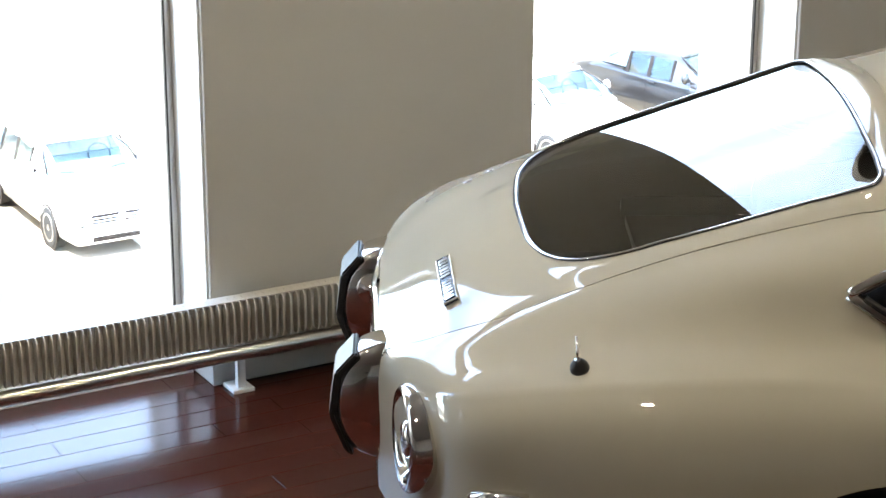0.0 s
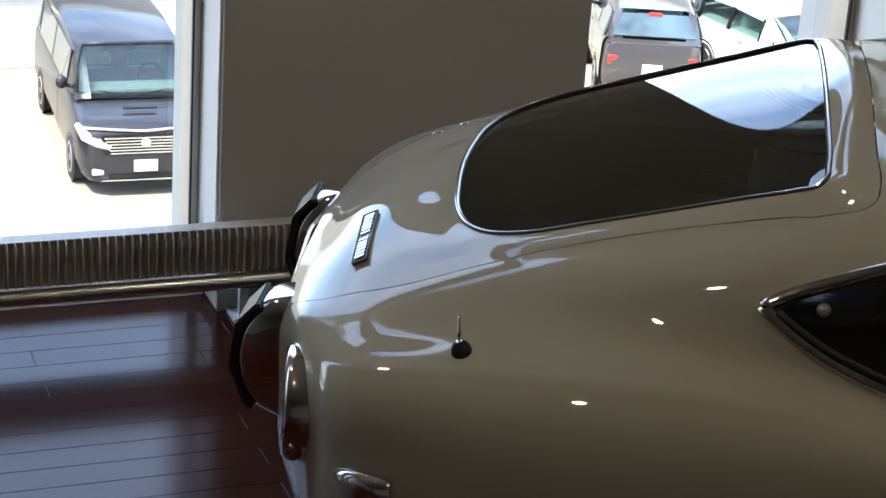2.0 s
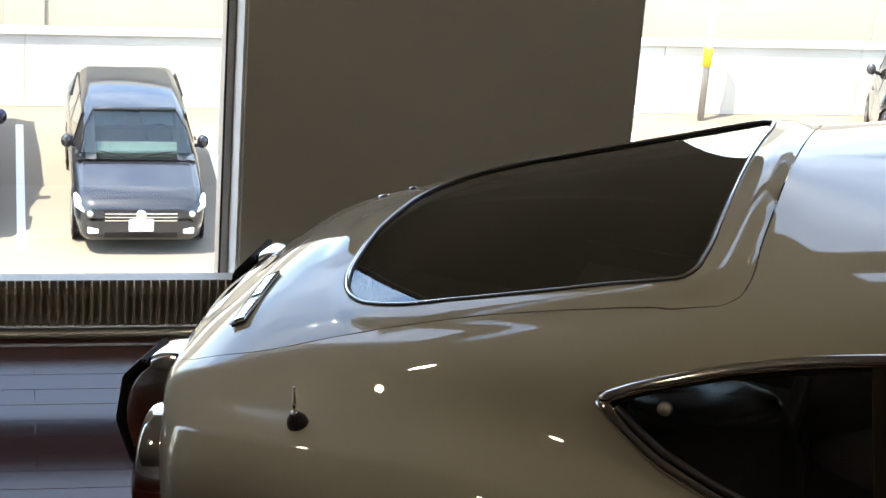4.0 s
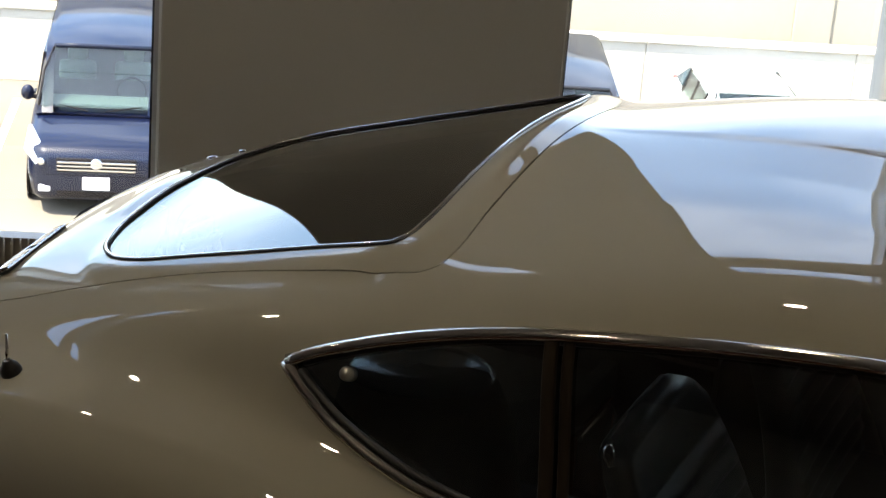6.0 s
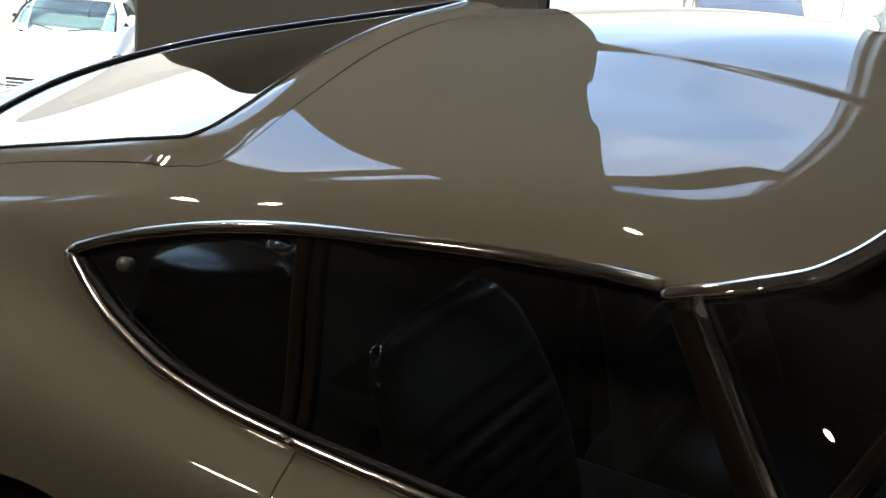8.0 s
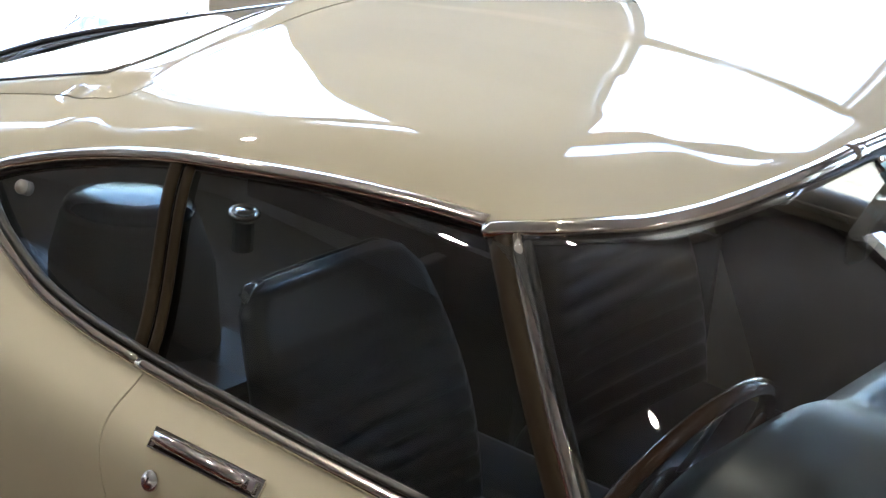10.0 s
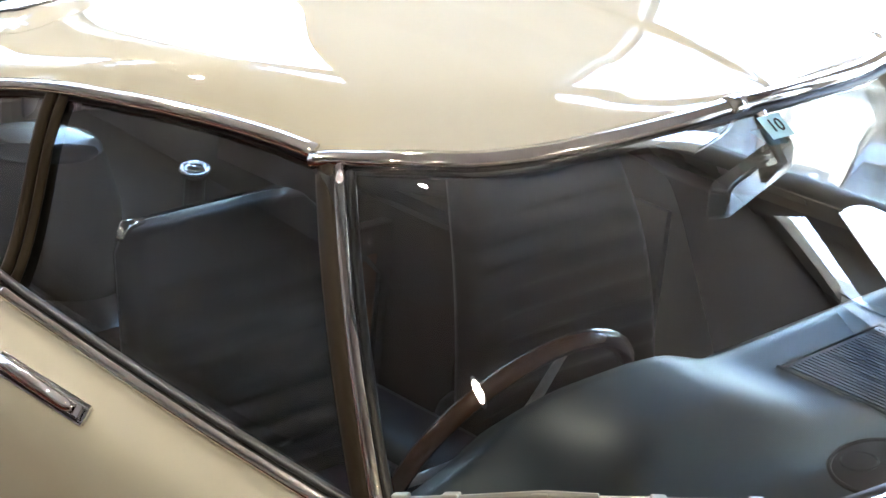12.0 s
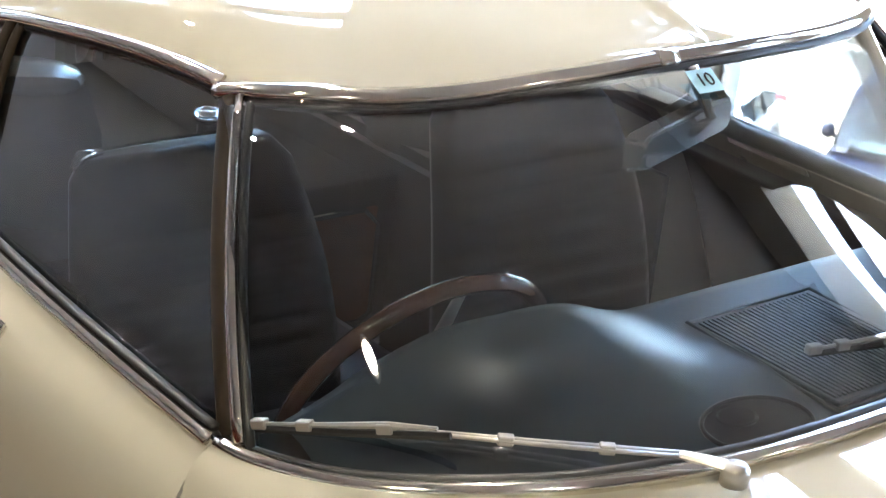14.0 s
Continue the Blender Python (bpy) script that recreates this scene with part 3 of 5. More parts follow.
NX = 206
GX = np.linspace(0.17, 2.30, NX)
GS = np.array([section(x) for x in GX])
PX = np.repeat(GX[:, None], NV, 1)
PY, PZ = -GS[:, :, 0].copy(), GS[:, :, 1].copy()
CX = (PX[:-1, :-1] + PX[1:, 1:]) / 2
CY = (PY[:-1, :-1] + PY[1:, 1:] + PY[1:, :-1] + PY[:-1, 1:]) / 4
CZ = (PZ[:-1, :-1] + PZ[1:, 1:] + PZ[1:, :-1] + PZ[:-1, 1:]) / 4
CV = np.repeat(((VV[:-1] + VV[1:]) / 2)[None, :], NX - 1, 0)
KIND = np.zeros(CX.shape, int)                                   # 0: body shell
KIND[inside(DOOR, CX, CZ) & (CV < 4.6)] = 1                      # 1: door skin
KIND[(CX > 2.21) & (CV < 4.6) & ~inside(DOOR, CX, CZ)] = 9       # ahead of the door: the front wing takes over
KIND[inside(HATCH_POLY, CX, CY) & (CV > 3.8)] = 2                # 2: hatch lid
KIND[inside(GLASS_POLY, CX, CY) & (CV > 3.8)] = 3                # 3: hatch glass
KIND[inside(WINDOW, CX, CZ) & (CV > 2.6) & (CV < 6.45)] = 4      # 4: side windows
KIND[inside(HEADER_POLY, CX, CY) & (CV > 5.2)] = 9
KIND[inside(ARCH, CX, CZ) & (CV < 3.2)] = 9


def snap(a, b, line, chart):
    """Move the grid points between kinds a and b onto the outline."""
    for i in range(NX):
        for k in range(NV):
            around = [KIND[ii, kk] for ii in (i - 1, i) for kk in (k - 1, k) if 0 <= ii < NX - 1 and 0 <= kk < NV - 1]
            if not (any(q in a for q in around) and any(q in b for q in around)):
                continue
            u, w = (PX[i, k], PZ[i, k]) if chart == "xz" else (PX[i, k], PY[i, k])
            d = (line[:, 0] - u) ** 2 + (line[:, 1] - w) ** 2
            j = int(np.argmin(d))
            if d[j] > 0.02 ** 2:
                continue
            x, w = line[j]
            if chart == "xy" and k == NV - 1:
                w = 0.0
            p = on_skin_xz(x, w) if chart == "xz" else on_skin_xy(x, w)
            PX[i, k], PY[i, k], PZ[i, k] = p


snap({0, 2}, {3}, curve(GLASS_EDGE, 400), "xy")
snap({0}, {2}, curve(HATCH_EDGE, 400), "xy")
snap({0, 1}, {4}, curve(np.concatenate([WIN_TOP[::-1], WIN_LOW[1:]]), 600), "xz")
snap({0}, {1}, curve(DOOR_REAR, 200), "xz")
snap({1}, {9}, curve(DOOR_FRONT, 200), "xz")
snap({0}, {9}, curve(HEADER, 300), "xy")
snap({0}, {9}, curve(ARCH, 300), "xz")


def panel(kind, sides, gap=0.0, flange=0.012, sink=0.0, select=None):
    """One panel of the skin as a bmesh: its edges drawn back by half the gap and folded inwards."""
    bm = bmesh.new()
    for side in sides:
        vs = {}
        for i in range(NX - 1):
            for k in range(NV - 1):
                if KIND[i, k] != kind or (select is not None and not select(CX[i, k], CY[i, k], CZ[i, k])):
                    continue
                q = []
                for ii, kk in ((i, k), (i + 1, k), (i + 1, k + 1), (i, k + 1)):
                    key = (ii, kk, side if kk < NV - 1 else 0)
                    if len(sides) == 1:
                        key = (ii, kk, 0)
                    if key not in vs:
                        vs[key] = bm.verts.new((PX[ii, kk], PY[ii, kk] * (-side), PZ[ii, kk]))
                    q.append(vs[key])
                if side > 0:
                    q.reverse()
                try:
                    bm.faces.new(q)
                except ValueError:
                    pass
    bmesh.ops.remove_doubles(bm, verts=bm.verts, dist=0.0006)
    bmesh.ops.recalc_face_normals(bm, faces=bm.faces)
    up = sum((f.normal.z + f.normal.y * f.calc_center_median().y * 2) * f.calc_area() for f in bm.faces)
    if up < 0:
        bmesh.ops.reverse_faces(bm, faces=bm.faces)
    bm.normal_update()
    edge = {v for e in bm.edges if e.is_boundary for v in e.verts}
    if gap > 0 or sink:
        move = {}
        for v in edge:
            c = sum((f.calc_center_median() for f in v.link_faces), Vector()) / max(1, len(v.link_faces))
            d = c - v.co
            move[v] = d.normalized() * gap / 2 if d.length > 1e-6 else Vector()
        for v, d in move.items():
            v.co += d
    if sink:
        nn = {v: v.normal.copy() for v in bm.verts}
        for v, n in nn.items():
            v.co -= n * sink
    if flange:
        es = [e for e in bm.edges if e.is_boundary and abs(e.verts[0].co.y) + abs(e.verts[1].co.y) > 1e-4]
        nn = {v: v.normal.copy() for e in es for v in e.verts}
        r = bmesh.ops.extrude_edge_only(bm, edges=es)
        new_v = [g for g in r["geom"] if isinstance(g, bmesh.types.BMVert)]
        old = {tuple(round(c, 6) for c in v.co): n for v, n in nn.items()}
        for v in new_v:
            v.co -= old.get(tuple(round(c, 6) for c in v.co), Vector((0, 0, 1))) * flange
    return bm


def soft(ob, angle=40):
    """Smooth shading with the sharp folds kept."""
    me = ob.data
    bm = bmesh.new()
    bm.from_mesh(me)
    for e in bm.edges:
        if len(e.link_faces) == 2 and e.calc_face_angle(0) > radians(angle):
            e.smooth = False
    bm.to_mesh(me)
    bm.free()
    for p in me.polygons:
        p.use_smooth = True
    return ob


def trim_line(points, r, flat=0.6, lift=0.0, seg=8, closed=False, up=None):
    pts = []
    for p in points:
        n = np.array(up) if up is not None else skin_normal(p)
        pts.append(np.asarray(p) + n * lift)
    return rod(pts, r, seg, flat=flat, closed=closed)


car = thing("sports_car", None, "cream vintage two-seat coupe with chrome trim parked on the wood floor", "car")

# shell with the rear panel between the flanks
bm = panel(0, (-1, 1), gap=0.0, flange=0.012)
soft(part("body_shell", bm, PAINT, car))
bm = bmesh.new()
REAR_N = int(np.searchsorted(VV, 7.6))
rings = []
for j in range(9):
    f = j / 8 * 2 - 1
    rings.append([bm.verts.new((PX[0, k] - 0.012 * (1 - f * f) * (1 if 0 < VV[k] < 6.65 else 0.4), PY[0, k] * f, PZ[0, k])) for k in range(REAR_N)])
for a, b in zip(rings, rings[1:]):
    for k in range(REAR_N - 1):
        bm.faces.new((a[k], a[k + 1], b[k + 1], b[k]))
bmesh.ops.remove_doubles(bm, verts=bm.verts, dist=0.0005)
bmesh.ops.recalc_face_normals(bm, faces=bm.faces)
part("rear_panel", bm, PAINT, car, smooth=True)
for s in (-1, 1):
    soft(part("door", panel(1, (s,), gap=0.005, flange=0.02), PAINT, car, "cream door with chrome pull handle" if s < 0 else ""))
hatch = soft(part("hatch", panel(2, (-1, 1), gap=0.005, flange=0.018), PAINT, car))
bm = panel(3, (-1, 1), gap=0.0, flange=0.0, sink=0.004)
for vtx in bm.verts:
    vtx.co.z = glass_crown(vtx.co.x, vtx.co.y) - 0.003
part("hatch_glass", bm, HATCHGLASS, hatch, smooth=True)

# lining under roof and quarters
bm = panel(0, (-1, 1), flange=0.0, sink=0.030, select=lambda x, y, z: x > 1.0 and z > 0.70)
part("headliner", bm, LINING, car, smooth=True)
for s in (-1, 1):
    bm = panel(0, (s,), flange=0.0, sink=0.035, select=lambda x, y, z: x <= 1.01 and z > 0.45)
    part("boot_lining", bm, LINING, car, smooth=True)
for s in (-1, 1):
    part("door_lining", panel(1, (s,), flange=0.0, sink=0.05), VINYL, car, smooth=True)

# side glass, pillars and chrome round the windows
B_LINE = lambda z: 1.450 - 0.20 * (z - 0.766)
for s in (-1, 1):
    m = Matrix.Diagonal((1, -s, 1, 1))
    def side_part(name, bm, material, label="", smooth=True, parent=car):
        if s > 0:
            bmesh.ops.transform(bm, matrix=m, verts=bm.verts)
            bmesh.ops.reverse_faces(bm, faces=bm.faces)
        return part(name, bm, material, parent, label, smooth)
    side_part("quarter_glass", panel(4, (-1,), sink=0.010, flange=0.0, select=lambda x, y, z: x < B_LINE(z)), GLASS)
    side_part("door_glass", panel(4, (-1,), sink=0.012, flange=0.0, select=lambda x, y, z: B_LINE(z) < x < 1.93 + (1.079 - z) * 0.885), GLASS)
    top = [on_skin_xz(x, z) for x, z in WIN_TOP]
    low = [on_skin_xz(x, z) for x, z in WIN_LOW]
    side_part("roof_rail_trim", rod([p + np.array([0, -0.002, 0.002]) for p in top], 0.0112, 8, flat=0.6, up=(0, -0.6, 0.8)), STAINLESS)
    cut = int(np.searchsorted([p[0] for p in low], B_LINE(0.766) + 0.004))
    side_part("quarter_sill_trim", rod([p + np.array([0, -0.002, 0.001]) for p in low[:cut + 1]], 0.0118, 8, flat=0.6, up=(0, -0.6, 0.8)), STAINLESS)
    side_part("door_sill_trim", rod([p + np.array([0, -0.002, 0.001]) for p in low[cut:]], 0.0118, 8, flat=0.6, up=(0, -0.6, 0.8)), STAINLESS)
    seal = [p + np.array([0, 0.006, -0.012]) for p in top[2:]]
    side_part("window_seal", rod(seal, 0.008, 6, flat=0.6), RUBBER)
    side_part("window_seal", rod([p + np.array([0.002, 0.004, 0.014]) for p in low[2:]], 0.008, 6, flat=0.6), RUBBER)
    bp = [on_skin_xz(B_LINE(z), z) for z in np.linspace(0.772, 1.022, 14)]
    side_part("door_pillar", rod([p + np.array([-0.010, 0.004, 0]) for p in bp], 0.011, 8, flat=0.7, up=(0, -1, 0.2)), PILLAR)
    side_part("door_window_frame", rod([p + np.array([0.016, 0.004, 0]) for p in bp], 0.009, 8, flat=0.7, up=(0, -1, 0.2)), PILLAR)
    # windscreen pillar: black post with a bright strip ahead of it
    a, b = np.array([1.930, -0.551, 1.070]), np.array([2.206, -0.698, 0.762])
    bow = lambda f: np.array([0.0, -0.012, 0.008]) * 4 * f * (1 - f)
    fs = np.linspace(0, 1, 16)
    side_part("windscreen_pillar", rod([a + (b - a) * f + bow(f) + np.array([0.008, 0.006, 0]) for f in fs], 0.020, 10, flat=0.45, up=(-0.3, -0.9, 0.3)), PILLAR)
    side_part("pillar_trim", rod([a + (b - a) * f + bow(f) + np.array([0.034, 0.003, 0.004]) for f in fs], 0.0118, 10, flat=0.55, up=(-0.3, -0.9, 0.3)), STAINLESS)
    side_part("windscreen_seal", rod([a + (b - a) * f + bow(f) + np.array([0.050, 0.010, 0.002]) for f in fs], 0.006, 8, flat=0.8), RUBBER)

# hatch glass: rubber and bright bead all round
edge3 = [on_skin_xy(x, y) for x, y in GLASS_EDGE]
for q in edge3:
    q[2] = max(q[2], glass_crown(q[0], q[1]) - 0.001)
loop = edge3 + [p * np.array([1, -1, 1]) for p in edge3[-2:0:-1]]
part("hatch_glass_seal", trim_line(loop, 0.0058, 0.35, 0.0005, closed=True), RUBBER, hatch, smooth=True)
part("hatch_glass_trim", trim_line(loop, 0.0032, 0.7, 0.0020, closed=True), CHROME, hatch, smooth=True)

# windscreen between the roof edge and the cowl
COWL = curve([(2.613, 0.0, 0.820), (2.610, -0.149, 0.817), (2.593, -0.267, 0.810), (2.562, -0.366, 0.801), (2.523, -0.454, 0.791), (2.476, -0.526, 0.782),
              (2.419, -0.590, 0.771), (2.371, -0.632, 0.764), (2.313, -0.667, 0.759), (2.255, -0.689, 0.755), (2.206, -0.698, 0.754)], 60)
ROOF_EDGE = np.array([on_skin_xy(x, y) for x, y in curve(HEADER, 60)])
full = lambda h: np.concatenate([h[::-1], (h * np.array([1, -1, 1]))[1:]])
cowl_line, roof_line = full(COWL), full(ROOF_EDGE)
bm = bmesh.new()
rows = []
for f in np.linspace(0.012, 0.985, 26):
    pts = roof_line * (1 - f) + cowl_line * f
    pts[:, 0] += 0.030 * 4 * f * (1 - f) * (1 - np.abs(np.linspace(-1, 1, len(pts))) ** 3)
    pts[:, 2] += 0.022 * 4 * f * (1 - f) - 0.004
    w = np.linspace(-1, 1, len(pts))
    bow_in = 4 * f * (1 - f) * (-0.023 - 0.0764 * w - 0.0017 * w ** 2 + 0.0142 * w ** 3 + 0.0034 * w ** 4 - 0.0503 * (f - 0.5) - 0.0020 * (f - 0.5) * w ** 2
                                - (f - 0.5) ** 2 * (0.0180 + 0.0069 * w))
    bow_in = bow_in + 0.0036 * np.exp(-((w + 0.25) / 0.20) ** 2) * (f / 0.09) * math.exp(1 - f / 0.09)
    pts[:, 0] += 0.550 * bow_in
    pts[:, 2] += 0.835 * bow_in
    rows.append([bm.verts.new(p) for p in pts])
for a, b in zip(rows, rows[1:]):
    for k in range(len(a) - 1):
        bm.faces.new((a[k], b[k], b[k + 1], a[k + 1]))
bmesh.ops.recalc_face_normals(bm, faces=bm.faces)
screen = part("windscreen", bm, GLASS, car, smooth=True)
part("header_trim", rod([p + np.array([0.004, 0, -0.001]) for p in roof_line], 0.0135, 8, flat=0.75, up=(0.5, 0, 0.85)), STAINLESS, car, smooth=True)
part("header_seal", rod([p + np.array([0.016, 0, -0.012]) for p in roof_line], 0.008, 6, flat=0.7), RUBBER, car, smooth=True)
part("cowl_trim", rod([p + np.array([0.004, 0, 0.003]) for p in cowl_line], 0.0150, 8, flat=0.7, up=(-0.3, 0, 0.95)), STAINLESS, car, smooth=True)
part("cowl_seal", rod([p + np.array([-0.012, 0, 0.008]) for p in cowl_line], 0.008, 6, flat=0.7), RUBBER, car, smooth=True)
j = ROOF_EDGE[0]
part("header_joint", rod([np.array(j) + np.array([0.004, yy, -0.001]) for yy in (-0.016, -0.005, 0.005, 0.016)], 0.0155, 10, flat=0.75, up=(0.5, 0, 0.85)), STAINLESS, car, smooth=True)

# ---- front of the car: wings and bonnet ----
FX = [2.10, 2.30, 2.45, 2.65, 3.05, 3.50, 3.90, 4.12, 4.22]
F_OUT = [[0.69, 0.69, 0.69, 0.70, 0.72, 0.70, 0.62, 0.50, 0.40], [0.77, 0.77, 0.77, 0.775, 0.785, 0.77, 0.69, 0.57, 0.45], [0.785, 0.785, 0.785, 0.79, 0.80, 0.785, 0.71, 0.59, 0.46],
         [0.755, 0.755, 0.755, 0.755, 0.755, 0.73, 0.66, 0.55, 0.44], [0.696, 0.70, 0.695, 0.68, 0.65, 0.61, 0.55, 0.46, 0.37], [0.56, 0.56, 0.56, 0.55, 0.52, 0.48, 0.42, 0.36, 0.28],
         [0.40, 0.40, 0.40, 0.40, 0.38, 0.34, 0.30, 0.25, 0.19], [0.2, 0.2, 0.2, 0.2, 0.19, 0.17, 0.15, 0.12, 0.10], [0.0] * 9]
F_UP = [[0.17, 0.17, 0.17, 0.17, 0.18, 0.20, 0.24, 0.30, 0.36], [0.36, 0.36, 0.36, 0.36, 0.36, 0.37, 0.39, 0.41, 0.42], [0.55, 0.55, 0.55, 0.55, 0.56, 0.55, 0.52, 0.49, 0.47],
        [0.70, 0.70, 0.705, 0.71, 0.725, 0.70, 0.62, 0.55, 0.49], [0.760, 0.757, 0.757, 0.765, 0.78, 0.75, 0.66, 0.57, 0.50], [0.785, 0.782, 0.780, 0.782, 0.79, 0.76, 0.67, 0.58, 0.50],
        [0.80, 0.80, 0.797, 0.795, 0.80, 0.765, 0.675, 0.58, 0.50], [0.815, 0.815, 0.813, 0.81, 0.81, 0.775, 0.68, 0.58, 0.50], [0.82, 0.82, 0.818, 0.815, 0.815, 0.78, 0.685, 0.58, 0.50]]


def front_section(x):
    qo = [float(spline(FX, q, x)) for q in F_OUT]
    qu = [float(spline(FX, q, x)) for q in F_UP]
    k = np.arange(-1, 10)
    vv = np.linspace(0, 8, 65)
    return np.stack([spline(k, [qo[0] - 0.03] + qo + [-qo[7]], vv), spline(k, [qu[0] - 0.08] + qu + [qu[7]], vv)], 1), vv


def front_shell():
    bm = bmesh.new()
    fx = np.linspace(2.10, 4.22, 90)
    secs = [front_section(x)[0] for x in fx]
    vv = front_section(2.2)[1]
    cx = np.interp(np.linspace(0, 0.70, 50), -COWL[:, 1], COWL[:, 0])
    for side in (-1, 1):
        grid = {}
        for i in range(len(fx)):
            for k in range(65):
                x, o, z = fx[i], secs[i][k][0], secs[i][k][1]
                lim = np.interp(z, DOOR_FRONT[::-1, 1], DOOR_FRONT[::-1, 0]) + 0.004
                lim2 = np.interp(o, np.linspace(0, 0.70, 50), cx)
                need = max(lim, lim2) if vv[k] > 3.9 else lim
                if x < need:
                    if i + 1 < len(fx) and fx[i + 1] > need - 1e-6:
                        x = need
                    elif fx[min(i + 1, len(fx) - 1)] <= need:
                        continue
                if (x - 3.36) ** 2 + (z - 0.29) ** 2 < 0.32 ** 2 and vv[k] < 3.2:
                    continue
                grid[i, k] = bm.verts.new((x, side * o, z))
        for i in range(len(fx) - 1):
            for k in range(64):
                q = [grid.get(c) for c in ((i, k), (i + 1, k), (i + 1, k + 1), (i, k + 1))]
                if all(q):
                    bm.faces.new(q if side < 0 else q[::-1])
    bmesh.ops.remove_doubles(bm, verts=bm.verts, dist=0.0008)
    bmesh.ops.recalc_face_normals(bm, faces=bm.faces)
    return bm


soft(part("front_body", front_shell(), PAINT, car))

# ---- fittings on the skin ----
def frame_at(p, n, along):
    """Axes with z out of the skin and x along a given way."""
    z = Vector(n).normalized()
    x = (Vector(along) - z * Vector(along).dot(z)).normalized()
    y = z.cross(x)
    m = Matrix((x, y, z)).transposed().to_4x4()
    m.translation = Vector(p)
    return m


# aerial
base = on_skin_xy(0.528, -0.602)
m = frame_at(base, skin_normal(base), (1, 0, 0))
aerial = part("aerial", lathe([(0.0175, -0.004), (0.0175, 0.003), (0.0165, 0.008), (0.0145, 0.013), (0.009, 0.019), (0.0065, 0.023), (0.0, 0.023)], 20, m), RUBBER, car, "black aerial base with short telescopic mast", True)
tip = Vector(base) + Vector((-0.008, -0.004, 0.064))
root = Vector(base) + Vector(skin_normal(base)) * 0.018
part("mast", rod([root, root.lerp(tip, 0.55), root.lerp(tip, 0.56), tip], [0.0036, 0.0032, 0.0022, 0.0020], 10), CHROME, aerial, smooth=True)
part("collar", lathe([(0.008, 0.012), (0.008, 0.020), (0.005, 0.024), (0.0, 0.024)], 14, m), CHROME, aerial, smooth=True)

# nameplate on the hatch: a dark plate with a bright edge and raised bars
pa, pb = on_skin_xy(0.312, -0.318), on_skin_xy(0.300, -0.130)
mid = (pa + pb) / 2
m = frame_at(mid + skin_normal(mid) * 0.003, skin_normal(mid), pa - pb)
half = float(np.linalg.norm(pa - pb)) / 2
plate = part("nameplate", box(-half, half, -0.0145, 0.0145, -0.003, 0.004, 0.0015, m=m), BADGE, hatch, "chrome nameplate with raised bars")
part("nameplate_rim", rod([m @ Vector(p) for p in ((-half, -0.0145, 0.004), (half, -0.0145, 0.004), (half, 0.0145, 0.004), (-half, 0.0145, 0.004))], 0.0018, 6, closed=True), CHROME, plate)
for i in range(13):
    if i == 6:
        continue
    u = -half + 0.014 + i * (2 * half - 0.028) / 12
    w = 0.0045 if i % 3 else 0.006
    part("raised_bar", box(u - w, u + w, -0.010, 0.010, 0.004, 0.0065, 0.001, m=m), CHROME, plate)

# lock and emblem on the far side of the hatch
for (x, y, r) in ((0.36, 0.30, 0.011), (0.41, 0.33, 0.008)):
    p = on_skin_xy(x, y)
    part("hatch_fitting", lathe([(r, -0.003), (r, 0.002), (r * 0.8, 0.004), (0.0, 0.0045)], 16, frame_at(p, skin_normal(p), (1, 0, 0))), CHROME, hatch, smooth=True)

# tail lamps
for s in (-1, 1):
    c = Vector((0.230, s * 0.468, 0.570))
    m = frame_at(c, (-0.985, s * 0.17, 0.02), (0, 0, 1))
    lamp = part("tail_lamp", lathe([(0.100, -0.07), (0.102, 0.0), (0.100, 0.010), (0.092, 0.017), (0.082, 0.011), (0.074, -0.006), (0.0715, -0.018)], 40, m), CHROME, car, "round chrome tail lamp with red lens", True)
    part("lens", lathe([(0.0705, -0.020), (0.066, -0.012), (0.050, -0.004), (0.030, 0.002), (0.0, 0.004)], 32, m), REDLENS, lamp, "red domed lens", True)
    part("lens_hub", lathe([(0.036, -0.004), (0.036, 0.008), (0.026, 0.014), (0.0, 0.016)], 24, m), CHROME, lamp, smooth=True)

# side marker lamps low on the rear wings: a bullet shape
for s in (-1, 1):
    pts = [(0.330, 0.524, 0.0), (0.338, 0.523, 0.014), (0.360, 0.521, 0.026), (0.395, 0.519, 0.034), (0.438, 0.518, 0.037)]
    bm = bmesh.new()
    rings = []
    for x, z, r in pts:
        q = on_skin_xz(x, z)
        n = np.array([-0.25, -0.95, 0.15])
        rings.append([bm.verts.new(q + np.array([0, 0, 1]) * r * math.cos(a) + n * (r * 0.8 * max(0, math.sin(a)) - 0.004)) for a in np.linspace(0, 2 * math.pi, 16, endpoint=False)] if r > 0 else [bm.verts.new(q)])
    for a, b in zip(rings, rings[1:]):
        for k in range(16):
            if len(a) == 1:
                bm.faces.new((a[0], b[(k + 1) % 16], b[k]))
            else:
                bm.faces.new((a[k], a[(k + 1) % 16], b[(k + 1) % 16], b[k]))
    bm.faces.new(rings[-1])
    bmesh.ops.recalc_face_normals(bm, faces=bm.faces)
    if s > 0:
        bmesh.ops.transform(bm, matrix=Matrix.Diagonal((1, -1, 1, 1)), verts=bm.verts)
        bmesh.ops.reverse_faces(bm, faces=bm.faces)
    part("side_marker", bm, CHROME, car, "bullet-shaped chrome side marker lamp", True)

